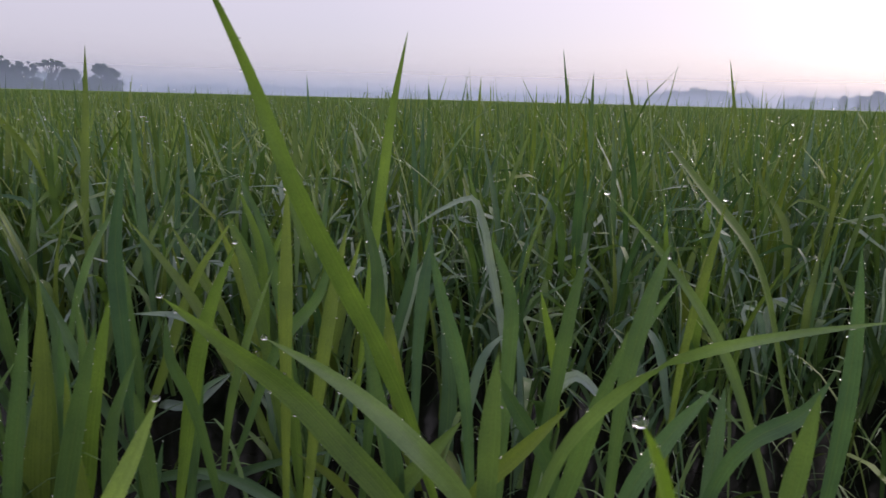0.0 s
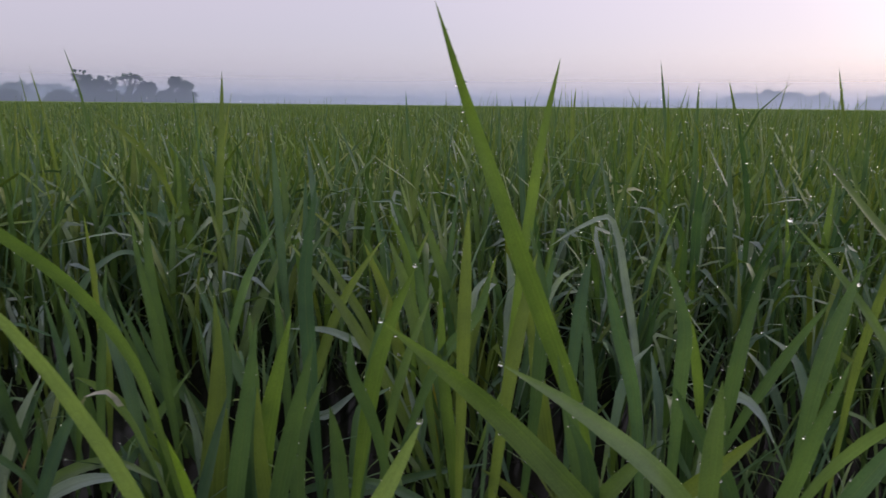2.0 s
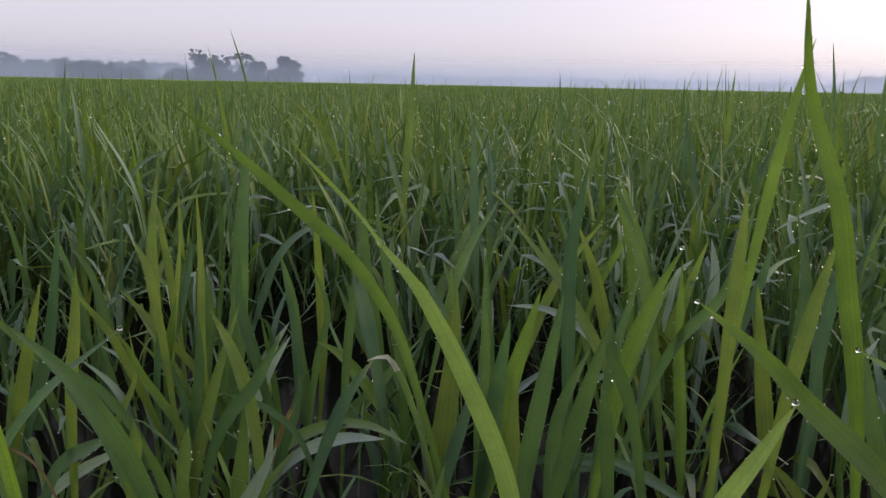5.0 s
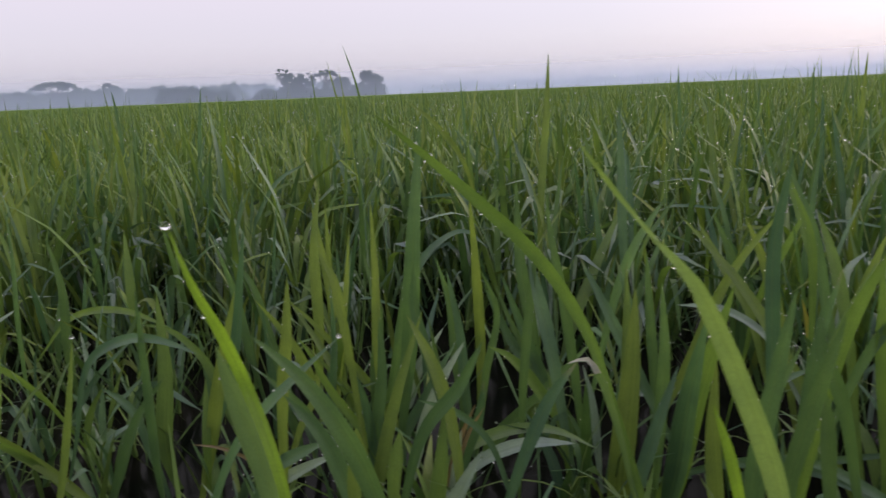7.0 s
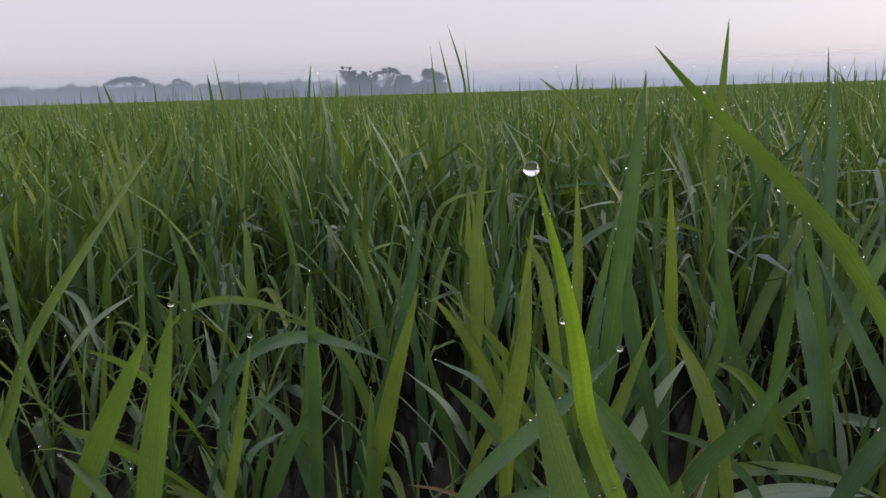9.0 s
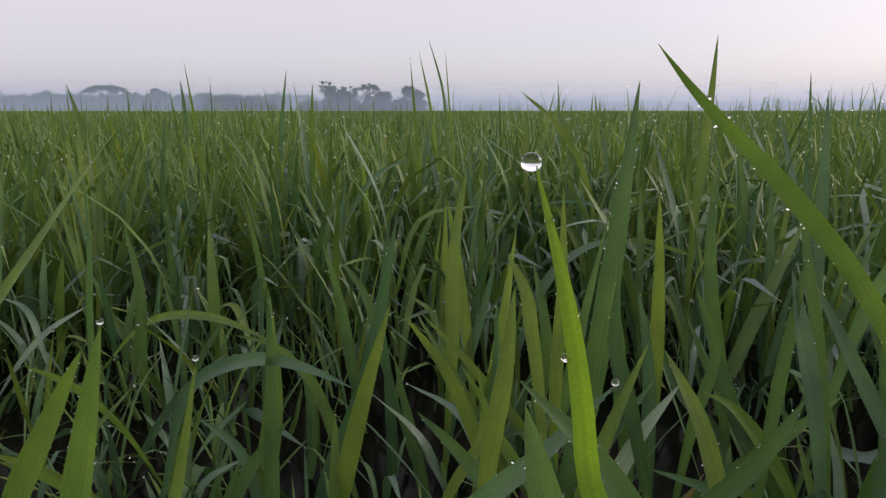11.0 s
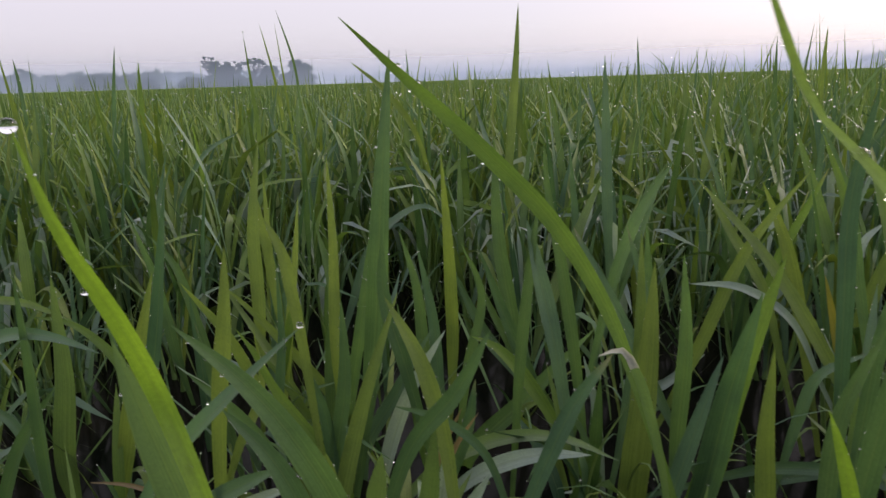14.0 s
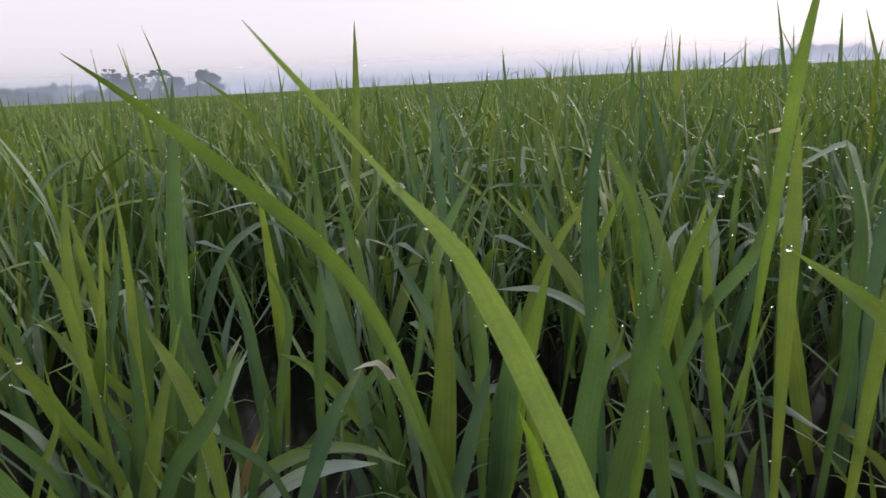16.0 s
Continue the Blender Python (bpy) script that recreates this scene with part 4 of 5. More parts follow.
hill = near_hill(-0.887, 0.324)
near_leaf(hill, M_BRIGHT, 0.0210, (-0.847, 0.310, 0.083), (-0.793, 0.305, 0.165), (-0.760, 0.300, 0.211))
hill = near_hill(-1.135, 0.450, "rice plant with bluish dew-coated leaves beside the walk")
near_leaf(hill, M_NEAR, 0.0205, (-1.133, 0.440, 0.003), (-1.052, 0.433, 0.121), (-0.933, 0.427, 0.242), (-0.846, 0.420, 0.321))
hill = near_hill(-0.725, 0.416)
near_leaf(hill, M_DEEP, 0.0142, (-0.720, 0.400, 0.057), (-0.711, 0.390, 0.159), (-0.703, 0.380, 0.230))
near_leaf(hill, M_BLUE, 0.0111, (-0.744, 0.420, 0.060), (-0.763, 0.420, 0.104), (-0.795, 0.420, 0.120))
near_leaf(hill, M_NEAR, 0.0142, (-0.704, 0.450, 0.056), (-0.683, 0.450, 0.137), (-0.661, 0.450, 0.209))
hill = near_hill(-0.761, 0.530)
near_leaf(hill, M_DEEP, 0.0200, (-0.761, 0.520, -0.016), (-0.712, 0.510, 0.126), (-0.679, 0.500, 0.263))
near_leaf(hill, M_NEAR, 0.0185, (-0.801, 0.500, 0.014), (-0.790, 0.500, 0.107), (-0.790, 0.500, 0.189))
hill = near_hill(-0.847, 0.422, "rice plant with bluish dew-coated leaves beside the walk")
near_leaf(hill, M_BLUE, 0.0100, (-0.776, 0.400, 0.157), (-0.748, 0.395, 0.173), (-0.715, 0.390, 0.183), (-0.680, 0.385, 0.183), (-0.650, 0.380, 0.178))
hill = near_hill(-1.143, 0.653)
near_leaf(hill, M_BRIGHT, 0.0106, (-1.027, 0.620, 0.112), (-0.927, 0.600, 0.130), (-0.848, 0.580, 0.122))
hill = near_hill(-0.692, 0.370)
near_leaf(hill, M_NEAR, 0.0117, (-0.805, 0.360, 0.069), (-0.872, 0.360, 0.092), (-0.934, 0.360, 0.097))
near_leaf(hill, M_BLUE, 0.0109, (-0.573, 0.360, 0.104), (-0.551, 0.360, 0.118), (-0.530, 0.360, 0.129))
hill = near_hill(-0.566, 0.598)
near_leaf(hill, M_NEAR, 0.0180, (-0.558, 0.582, 0.107), (-0.539, 0.567, 0.248), (-0.529, 0.570, 0.350))
near_leaf(hill, M_BLUE, 0.0161, (-0.589, 0.620, -0.051), (-0.549, 0.610, 0.062), (-0.512, 0.600, 0.127))
near_leaf(hill, M_NEAR, 0.0123, (-0.576, 0.550, 0.121), (-0.573, 0.550, 0.211), (-0.575, 0.550, 0.276))
near_leaf(hill, M_DEEP, 0.0127, (-0.605, 0.600, 0.077), (-0.598, 0.600, 0.150), (-0.610, 0.600, 0.213))
near_leaf(hill, M_NEAR, 0.0127, (-0.606, 0.620, -0.026), (-0.581, 0.610, 0.109), (-0.551, 0.600, 0.255))
hill = near_hill(-0.526, 0.736)
near_leaf(hill, M_NEAR, 0.0144, (-0.525, 0.720, 0.065), (-0.524, 0.710, 0.170), (-0.527, 0.700, 0.263))
hill = near_hill(-0.310, 0.674, "rice plant with bluish dew-coated leaves beside the walk")
near_leaf(hill, M_BLUE, 0.0133, (-0.341, 0.671, 0.078), (-0.377, 0.679, 0.148), (-0.405, 0.686, 0.199))
near_leaf(hill, M_BLUE, 0.0107, (-0.239, 0.606, 0.028), (-0.185, 0.596, 0.032), (-0.135, 0.586, 0.015))
hill = near_hill(-0.839, 0.734)
near_leaf(hill, M_NEAR, 0.0137, (-0.843, 0.720, 0.037), (-0.852, 0.710, 0.127), (-0.868, 0.700, 0.197))
hill = near_hill(-1.048, 0.873)
near_leaf(hill, M_NEAR, 0.0143, (-1.046, 0.850, 0.051), (-1.043, 0.825, 0.146), (-1.040, 0.800, 0.216))
hill = near_hill(-0.602, 0.541)
near_leaf(hill, M_NEAR, 0.0126, (-0.624, 0.520, 0.086), (-0.645, 0.510, 0.143), (-0.676, 0.500, 0.187))
near_leaf(hill, M_DEEP, 0.0124, (-0.558, 0.500, 0.069), (-0.549, 0.500, 0.122), (-0.549, 0.500, 0.180))
near_leaf(hill, M_DEEP, 0.0123, (-0.629, 0.550, 0.063), (-0.622, 0.550, 0.130), (-0.623, 0.550, 0.193))
hill = near_hill(-0.550, 0.482)
near_leaf(hill, M_NEAR, 0.0103, (-0.598, 0.460, 0.090), (-0.619, 0.455, 0.116), (-0.643, 0.450, 0.138))
near_leaf(hill, M_NEAR, 0.0139, (-0.560, 0.494, 0.003), (-0.534, 0.494, 0.105), (-0.505, 0.494, 0.189))
near_leaf(hill, M_NEAR, 0.0099, (-0.575, 0.480, 0.186), (-0.581, 0.480, 0.218), (-0.593, 0.480, 0.241))
near_leaf(hill, M_DEEP, 0.0113, (-0.562, 0.500, 0.055), (-0.568, 0.500, 0.099), (-0.584, 0.500, 0.137))
hill = near_hill(-0.256, 0.630)
near_leaf(hill, M_BLUE, 0.0102, (-0.225, 0.620, 0.063), (-0.215, 0.610, 0.104), (-0.185, 0.600, 0.128))
hill = near_hill(-0.154, 0.836)
near_leaf(hill, M_NEAR, 0.0164, (-0.142, 0.820, 0.049), (-0.121, 0.810, 0.137), (-0.101, 0.800, 0.213))
near_leaf(hill, M_NEAR, 0.0137, (-0.152, 0.850, 0.124), (-0.176, 0.850, 0.200), (-0.202, 0.850, 0.274))
hill = near_hill(-0.218, 0.935)
near_leaf(hill, M_NEAR, 0.0155, (-0.228, 0.920, 0.047), (-0.247, 0.910, 0.140), (-0.275, 0.900, 0.211))
hill = near_hill(0.167, 0.549, "rice plant whose broad leaf tip holds a clear dew drop")
near_leaf(hill, M_NEAR, 0.0074, (0.175, 0.530, 0.203), (0.182, 0.522, 0.255), (0.187, 0.515, 0.297), drop=True)
hill = near_hill(0.243, 0.517, "rice plant whose broad leaf tip holds a clear dew drop")
near_leaf(hill, M_PALE, 0.0082, (0.216, 0.500, 0.130), (0.187, 0.492, 0.195), (0.140, 0.484, 0.261), (0.098, 0.476, 0.304), drop=True)
near_leaf(hill, M_NEAR, 0.0139, (0.254, 0.460, 0.131), (0.254, 0.455, 0.202), (0.248, 0.450, 0.279))
hill = near_hill(0.302, 0.643)
near_leaf(hill, M_NEAR, 0.0121, (0.246, 0.620, 0.246), (0.202, 0.610, 0.293), (0.154, 0.600, 0.345))
hill = near_hill(0.152, 0.331)
near_leaf(hill, M_NEAR, 0.0108, (0.154, 0.310, 0.188), (0.155, 0.305, 0.215), (0.157, 0.300, 0.243))
hill = near_hill(-0.021, 0.452)
near_leaf(hill, M_NEAR, 0.0110, (0.023, 0.420, 0.130), (0.043, 0.410, 0.157), (0.069, 0.400, 0.191))
near_leaf(hill, M_DEEP, 0.0111, (-0.028, 0.400, 0.133), (-0.032, 0.400, 0.165), (-0.045, 0.400, 0.195))
near_leaf(hill, M_NEAR, 0.0133, (-0.027, 0.420, 0.113), (-0.040, 0.420, 0.174), (-0.051, 0.420, 0.225))
hill = near_hill(-0.940, 1.274, "rice plant with slender leaf tips rising above the field")
near_leaf(hill, M_NEAR, 0.0057, (-0.939, 1.250, 0.241), (-0.938, 1.225, 0.347), (-0.935, 1.200, 0.426))
hill = near_hill(-1.271, 1.210, "rice plant with slender leaf tips rising above the field")
near_leaf(hill, M_NEAR, 0.0094, (-1.263, 1.200, 0.266), (-1.255, 1.200, 0.328), (-1.244, 1.200, 0.403))
hill = near_hill(-1.132, 1.110, "rice plant with slender leaf tips rising above the field")
near_leaf(hill, M_BRIGHT, 0.0093, (-1.131, 1.100, 0.236), (-1.130, 1.100, 0.301), (-1.127, 1.100, 0.374))
hill = near_hill(-1.827, 1.610, "rice plant with slender leaf tips rising above the field")
near_leaf(hill, M_NEAR, 0.0119, (-1.831, 1.600, 0.281), (-1.836, 1.600, 0.352), (-1.845, 1.600, 0.409))
hill = near_hill(-1.405, 0.938)
near_leaf(hill, M_NEAR, 0.0121, (-1.416, 0.920, 0.233), (-1.431, 0.910, 0.312), (-1.444, 0.900, 0.369))
hill = near_hill(-0.690, 1.290, "rice plant with slender leaf tips rising above the field")
near_leaf(hill, M_NEAR, 0.0109, (-0.728, 1.250, 0.265), (-0.760, 1.225, 0.315), (-0.806, 1.200, 0.360))
hill = near_hill(-0.349, 1.810, "rice plant with slender leaf tips rising above the field")
near_leaf(hill, M_NEAR, 0.0078, (-0.353, 1.800, 0.254), (-0.358, 1.800, 0.337), (-0.362, 1.800, 0.409))
hill = near_hill(-0.885, 1.810, "rice plant with slender leaf tips rising above the field")
near_leaf(hill, M_NEAR, 0.0080, (-0.888, 1.800, 0.245), (-0.893, 1.800, 0.337), (-0.898, 1.800, 0.405))
hill = near_hill(-1.034, 0.353)
near_leaf(hill, M_NEAR, 0.0141, (-0.998, 0.340, 0.045), (-0.944, 0.335, 0.113), (-0.896, 0.330, 0.198))
hill = near_hill(-0.704, 0.672)
near_leaf(hill, M_NEAR, 0.0156, (-0.703, 0.662, 0.115), (-0.702, 0.662, 0.199), (-0.690, 0.662, 0.281))
near_leaf(hill, M_NEAR, 0.0123, (-0.703, 0.700, 0.111), (-0.714, 0.700, 0.188), (-0.725, 0.700, 0.246))
near_leaf(hill, M_BLUE, 0.0117, (-0.710, 0.700, 0.061), (-0.687, 0.700, 0.136), (-0.674, 0.700, 0.196))
hill = near_hill(-0.116, 0.510)
near_leaf(hill, M_NEAR, 0.0112, (-0.115, 0.500, 0.197), (-0.114, 0.500, 0.250), (-0.113, 0.500, 0.305))
near_leaf(hill, M_DEEP, 0.0125, (-0.186, 0.500, 0.150), (-0.197, 0.500, 0.175), (-0.200, 0.500, 0.208))
hill = near_hill(-0.238, 0.410)
near_leaf(hill, M_DEEP, 0.0129, (-0.225, 0.400, 0.125), (-0.213, 0.400, 0.179), (-0.199, 0.400, 0.233))
near_leaf(hill, M_DEEP, 0.0126, (-0.246, 0.385, 0.132), (-0.237, 0.385, 0.194), (-0.228, 0.385, 0.252))
hill = near_hill(-0.229, 0.510)
near_leaf(hill, M_DEEP, 0.0122, (-0.231, 0.500, 0.182), (-0.233, 0.500, 0.251), (-0.223, 0.500, 0.320))
near_leaf(hill, M_NEAR, 0.0114, (-0.201, 0.550, 0.089), (-0.194, 0.550, 0.164), (-0.180, 0.550, 0.226))
near_leaf(hill, M_NEAR, 0.0122, (-0.237, 0.480, 0.072), (-0.233, 0.480, 0.130), (-0.213, 0.480, 0.186))
hill = near_hill(-0.089, 0.460)
near_leaf(hill, M_NEAR, 0.0103, (-0.080, 0.450, 0.196), (-0.073, 0.450, 0.241), (-0.065, 0.450, 0.283))
near_leaf(hill, M_NEAR, 0.0115, (-0.027, 0.400, 0.136), (-0.011, 0.400, 0.157), (0.008, 0.400, 0.180))
hill = near_hill(-0.152, 0.610, "rice plant with one yellowed leaf among green ones")
near_leaf(hill, M_NEAR, 0.0110, (-0.186, 0.600, 0.101), (-0.169, 0.600, 0.163), (-0.148, 0.600, 0.221))
hill = near_hill(-0.188, 0.760)
near_leaf(hill, M_NEAR, 0.0142, (-0.203, 0.750, 0.103), (-0.220, 0.750, 0.173), (-0.243, 0.750, 0.231))
hill = near_hill(-0.463, 0.386)
near_leaf(hill, M_NEAR, 0.0117, (-0.477, 0.360, 0.112), (-0.474, 0.360, 0.129), (-0.472, 0.360, 0.144))
near_leaf(hill, M_NEAR, 0.0109, (-0.458, 0.420, 0.135), (-0.469, 0.420, 0.172), (-0.488, 0.420, 0.208))
hill = near_hill(-0.437, 0.560)
near_leaf(hill, M_DEEP, 0.0094, (-0.431, 0.550, 0.121), (-0.424, 0.550, 0.189), (-0.417, 0.550, 0.245))
hill = near_hill(-0.572, 0.371)
near_leaf(hill, M_NEAR, 0.0102, (-0.562, 0.361, 0.165), (-0.555, 0.361, 0.208), (-0.551, 0.361, 0.249))
hill = near_hill(-0.654, 0.610)
near_leaf(hill, M_NEAR, 0.0123, (-0.644, 0.600, 0.096), (-0.631, 0.600, 0.177), (-0.624, 0.600, 0.239))
near_leaf(hill, M_NEAR, 0.0117, (-0.646, 0.650, -0.034), (-0.680, 0.650, 0.058), (-0.736, 0.650, 0.144))
hill = near_hill(-0.493, 0.610)
near_leaf(hill, M_DEEP, 0.0098, (-0.482, 0.600, 0.095), (-0.470, 0.600, 0.163), (-0.487, 0.600, 0.203))
near_leaf(hill, M_DEEP, 0.0125, (-0.521, 0.550, 0.117), (-0.535, 0.550, 0.171), (-0.534, 0.550, 0.219))
hill = near_hill(-0.499, 0.530, "rice plant with a dry brown leaf near the water")
near_leaf(hill, M_BROWN, 0.0050, (-0.477, 0.500, 0.055), (-0.466, 0.490, 0.082), (-0.448, 0.480, 0.113))
near_leaf(hill, M_DEEP, 0.0109, (-0.472, 0.500, 0.058), (-0.460, 0.500, 0.093), (-0.454, 0.500, 0.128))
hill = near_hill(-0.787, 0.410)
near_leaf(hill, M_DEEP, 0.0120, (-0.764, 0.400, 0.048), (-0.739, 0.400, 0.101), (-0.704, 0.400, 0.145))
hill = near_hill(-0.986, 0.510)
near_leaf(hill, M_NEAR, 0.0119, (-0.980, 0.500, 0.141), (-0.973, 0.500, 0.212), (-0.973, 0.500, 0.280))
hill = near_hill(-1.065, 0.460)
near_leaf(hill, M_DEEP, 0.0147, (-1.046, 0.450, 0.105), (-1.021, 0.450, 0.183), (-1.013, 0.450, 0.245))
hill = near_hill(-1.029, 0.610)
near_leaf(hill, M_DEEP, 0.0147, (-1.026, 0.600, 0.069), (-1.022, 0.600, 0.159), (-1.038, 0.600, 0.220))
hill = near_hill(-0.421, 0.430, "rice plant with bluish dew-coated leaves beside the walk")
near_leaf(hill, M_BLUE, 0.0109, (-0.395, 0.420, 0.118), (-0.379, 0.420, 0.155), (-0.361, 0.420, 0.182))
hill = near_hill(-0.386, 0.710)
near_leaf(hill, M_NEAR, 0.0126, (-0.366, 0.700, 0.159), (-0.352, 0.700, 0.200), (-0.320, 0.700, 0.258))
hill = near_hill(-0.666, 0.510)
near_leaf(hill, M_NEAR, 0.0109, (-0.637, 0.500, 0.062), (-0.615, 0.500, 0.107), (-0.619, 0.500, 0.158))
hill = near_hill(-0.513, 0.410)
near_leaf(hill, M_DEEP, 0.0110, (-0.465, 0.400, 0.134), (-0.444, 0.400, 0.160), (-0.423, 0.400, 0.199))
hill = near_hill(-0.060, 0.560)
near_leaf(hill, M_DEEP, 0.0129, (-0.059, 0.550, 0.162), (-0.058, 0.550, 0.233), (-0.069, 0.550, 0.284))
near_leaf(hill, M_BLUE, 0.0093, (-0.143, 0.550, 0.040), (-0.181, 0.550, 0.059), (-0.219, 0.550, 0.065))
hill = near_hill(0.041, 0.510)
near_leaf(hill, M_NEAR, 0.0114, (0.041, 0.500, 0.183), (0.041, 0.500, 0.223), (0.026, 0.500, 0.270))
near_leaf(hill, M_DEEP, 0.0113, (0.075, 0.500, 0.163), (0.082, 0.500, 0.217), (0.092, 0.500, 0.268))
hill = near_hill(-0.032, 0.610, "rice plant with bluish dew-coated leaves beside the walk")
near_leaf(hill, M_BLUE, 0.0117, (-0.026, 0.600, 0.184), (-0.022, 0.600, 0.223), (-0.017, 0.600, 0.253))
hill = near_hill(0.101, 0.460)
near_leaf(hill, M_NEAR, 0.0119, (0.114, 0.450, 0.203), (0.122, 0.450, 0.240), (0.133, 0.450, 0.279))
near_leaf(hill, M_DEEP, 0.0124, (0.061, 0.450, 0.140), (0.046, 0.450, 0.163), (0.027, 0.450, 0.196))
near_leaf(hill, M_NEAR, 0.0124, (0.184, 0.420, 0.167), (0.209, 0.420, 0.182), (0.224, 0.420, 0.204))
hill = near_hill(0.168, 0.460, "rice plant with bluish dew-coated leaves beside the walk")
near_leaf(hill, M_BLUE, 0.0114, (0.171, 0.450, 0.121), (0.173, 0.450, 0.160), (0.174, 0.450, 0.186))
hill = near_hill(-0.191, 0.460)
near_leaf(hill, M_DEEP, 0.0119, (-0.196, 0.450, 0.111), (-0.199, 0.450, 0.146), (-0.203, 0.450, 0.171))
hill = near_hill(-0.794, 0.860)
near_leaf(hill, M_NEAR, 0.0144, (-0.793, 0.850, 0.013), (-0.789, 0.850, 0.113), (-0.789, 0.850, 0.230))
hill = near_hill(-0.459, 0.760)
near_leaf(hill, M_DEEP, 0.0152, (-0.469, 0.750, 0.082), (-0.483, 0.750, 0.170), (-0.487, 0.750, 0.273))
hill = near_hill(0.120, 0.690)
near_leaf(hill, M_NEAR, 0.0127, (0.153, 0.680, 0.104), (0.183, 0.680, 0.158), (0.211, 0.680, 0.201))
hill = near_hill(-0.777, 0.710)
near_leaf(hill, M_DEEP, 0.0119, (-0.797, 0.700, 0.077), (-0.821, 0.700, 0.148), (-0.847, 0.700, 0.177))
hill = near_hill(-0.383, 0.907, "tall bluish rice leaf standing over the others")
near_leaf(hill, M_BLUE, 0.0129, (-0.384, 0.905, 0.170), (-0.387, 0.900, 0.270), (-0.390, 0.897, 0.349))
hill = near_hill(-0.416, 0.604)
near_leaf(hill, M_BRIGHT, 0.0125, (-0.425, 0.600, 0.075), (-0.445, 0.592, 0.106), (-0.459, 0.584, 0.122), (-0.475, 0.584, 0.128))
hill = near_hill(-0.163, 0.750, "rice plant with one yellowed leaf among green ones")
near_leaf(hill, M_YELLOW, 0.0085, (-0.167, 0.750, 0.064), (-0.176, 0.750, 0.106), (-0.185, 0.750, 0.145))
hill = near_hill(-0.212, 0.704, "rice plant with one dew-coated leaf, coloured pale for its sky sheen")
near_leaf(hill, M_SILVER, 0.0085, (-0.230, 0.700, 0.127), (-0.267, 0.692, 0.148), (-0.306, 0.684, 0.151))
hill = near_hill(-0.641, 0.760, "rice plant with one dew-coated leaf, coloured pale for its sky sheen")
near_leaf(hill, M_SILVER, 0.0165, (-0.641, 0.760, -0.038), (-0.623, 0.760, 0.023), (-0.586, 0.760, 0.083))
hill = near_hill(-1.221, 0.950, "rice plant with one dew-coated leaf, coloured pale for its sky sheen")
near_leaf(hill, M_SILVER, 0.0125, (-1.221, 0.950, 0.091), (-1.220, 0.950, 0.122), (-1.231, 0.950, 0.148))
hill = near_hill(-1.261, 0.932, "rice plant with one dew-coated leaf, coloured pale for its sky sheen")
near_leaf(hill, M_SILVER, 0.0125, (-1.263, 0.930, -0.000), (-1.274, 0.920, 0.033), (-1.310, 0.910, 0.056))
hill = near_hill(-1.290, 0.933, "rice plant with one dew-coated leaf, coloured pale for its sky sheen")
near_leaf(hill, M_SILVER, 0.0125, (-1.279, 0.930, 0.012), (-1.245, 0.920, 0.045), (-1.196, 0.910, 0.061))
hill = near_hill(-1.063, 1.054, "rice plant with bluish dew-coated leaves beside the walk")
near_leaf(hill, M_BLUE, 0.0110, (-1.035, 1.050, 0.167), (-0.979, 1.043, 0.235), (-0.923, 1.036, 0.261))
hill = near_hill(-0.913, 0.475)
near_leaf(hill, M_BRIGHT, 0.0100, (-0.929, 0.470, 0.078), (-0.960, 0.460, 0.105), (-1.003, 0.450, 0.120))
hill = near_hill(-0.787, 0.365)
near_leaf(hill, M_BRIGHT, 0.0078, (-0.810, 0.360, 0.069), (-0.856, 0.350, 0.095), (-0.898, 0.340, 0.107))
hill = near_hill(-0.772, 0.228)
near_leaf(hill, M_NEAR, 0.0260, (-0.777, 0.225, 0.130), (-0.788, 0.220, 0.178), (-0.817, 0.215, 0.224))
hill = near_hill(-0.437, 0.463, "rice plant with bluish dew-coated leaves beside the walk")
near_leaf(hill, M_BLUE, 0.0070, (-0.447, 0.460, 0.103), (-0.467, 0.455, 0.119), (-0.496, 0.450, 0.127))
hill = near_hill(-0.724, 0.937, "rice plant with bluish dew-coated leaves beside the walk")
near_leaf(hill, M_BLUE, 0.0155, (-0.711, 0.937, 0.057), (-0.686, 0.937, 0.116), (-0.657, 0.937, 0.150), (-0.611, 0.937, 0.171), (-0.577, 0.937, 0.147))
hill = near_hill(-0.068, 0.805, "rice plant with bluish dew-coated leaves beside the walk")
near_leaf(hill, M_BLUE, 0.0125, (-0.060, 0.800, 0.110), (-0.045, 0.790, 0.172), (-0.039, 0.780, 0.222))
hill = near_hill(-0.064, 0.823, "rice plant with one dew-coated leaf, coloured pale for its sky sheen")
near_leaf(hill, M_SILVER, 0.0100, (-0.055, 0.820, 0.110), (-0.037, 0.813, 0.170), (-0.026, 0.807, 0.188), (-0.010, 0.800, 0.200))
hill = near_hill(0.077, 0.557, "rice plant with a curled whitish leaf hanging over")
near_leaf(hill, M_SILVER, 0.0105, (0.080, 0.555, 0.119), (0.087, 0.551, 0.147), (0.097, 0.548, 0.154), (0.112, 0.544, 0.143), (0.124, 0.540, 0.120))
hill = near_hill(-0.359, 0.874, "rice plant with one dew-coated leaf, coloured pale for its sky sheen")
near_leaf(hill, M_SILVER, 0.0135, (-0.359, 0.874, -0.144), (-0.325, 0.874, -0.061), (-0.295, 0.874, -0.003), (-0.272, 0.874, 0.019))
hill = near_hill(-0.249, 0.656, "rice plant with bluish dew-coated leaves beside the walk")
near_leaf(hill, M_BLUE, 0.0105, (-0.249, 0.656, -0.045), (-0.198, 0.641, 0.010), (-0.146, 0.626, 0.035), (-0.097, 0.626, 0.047))
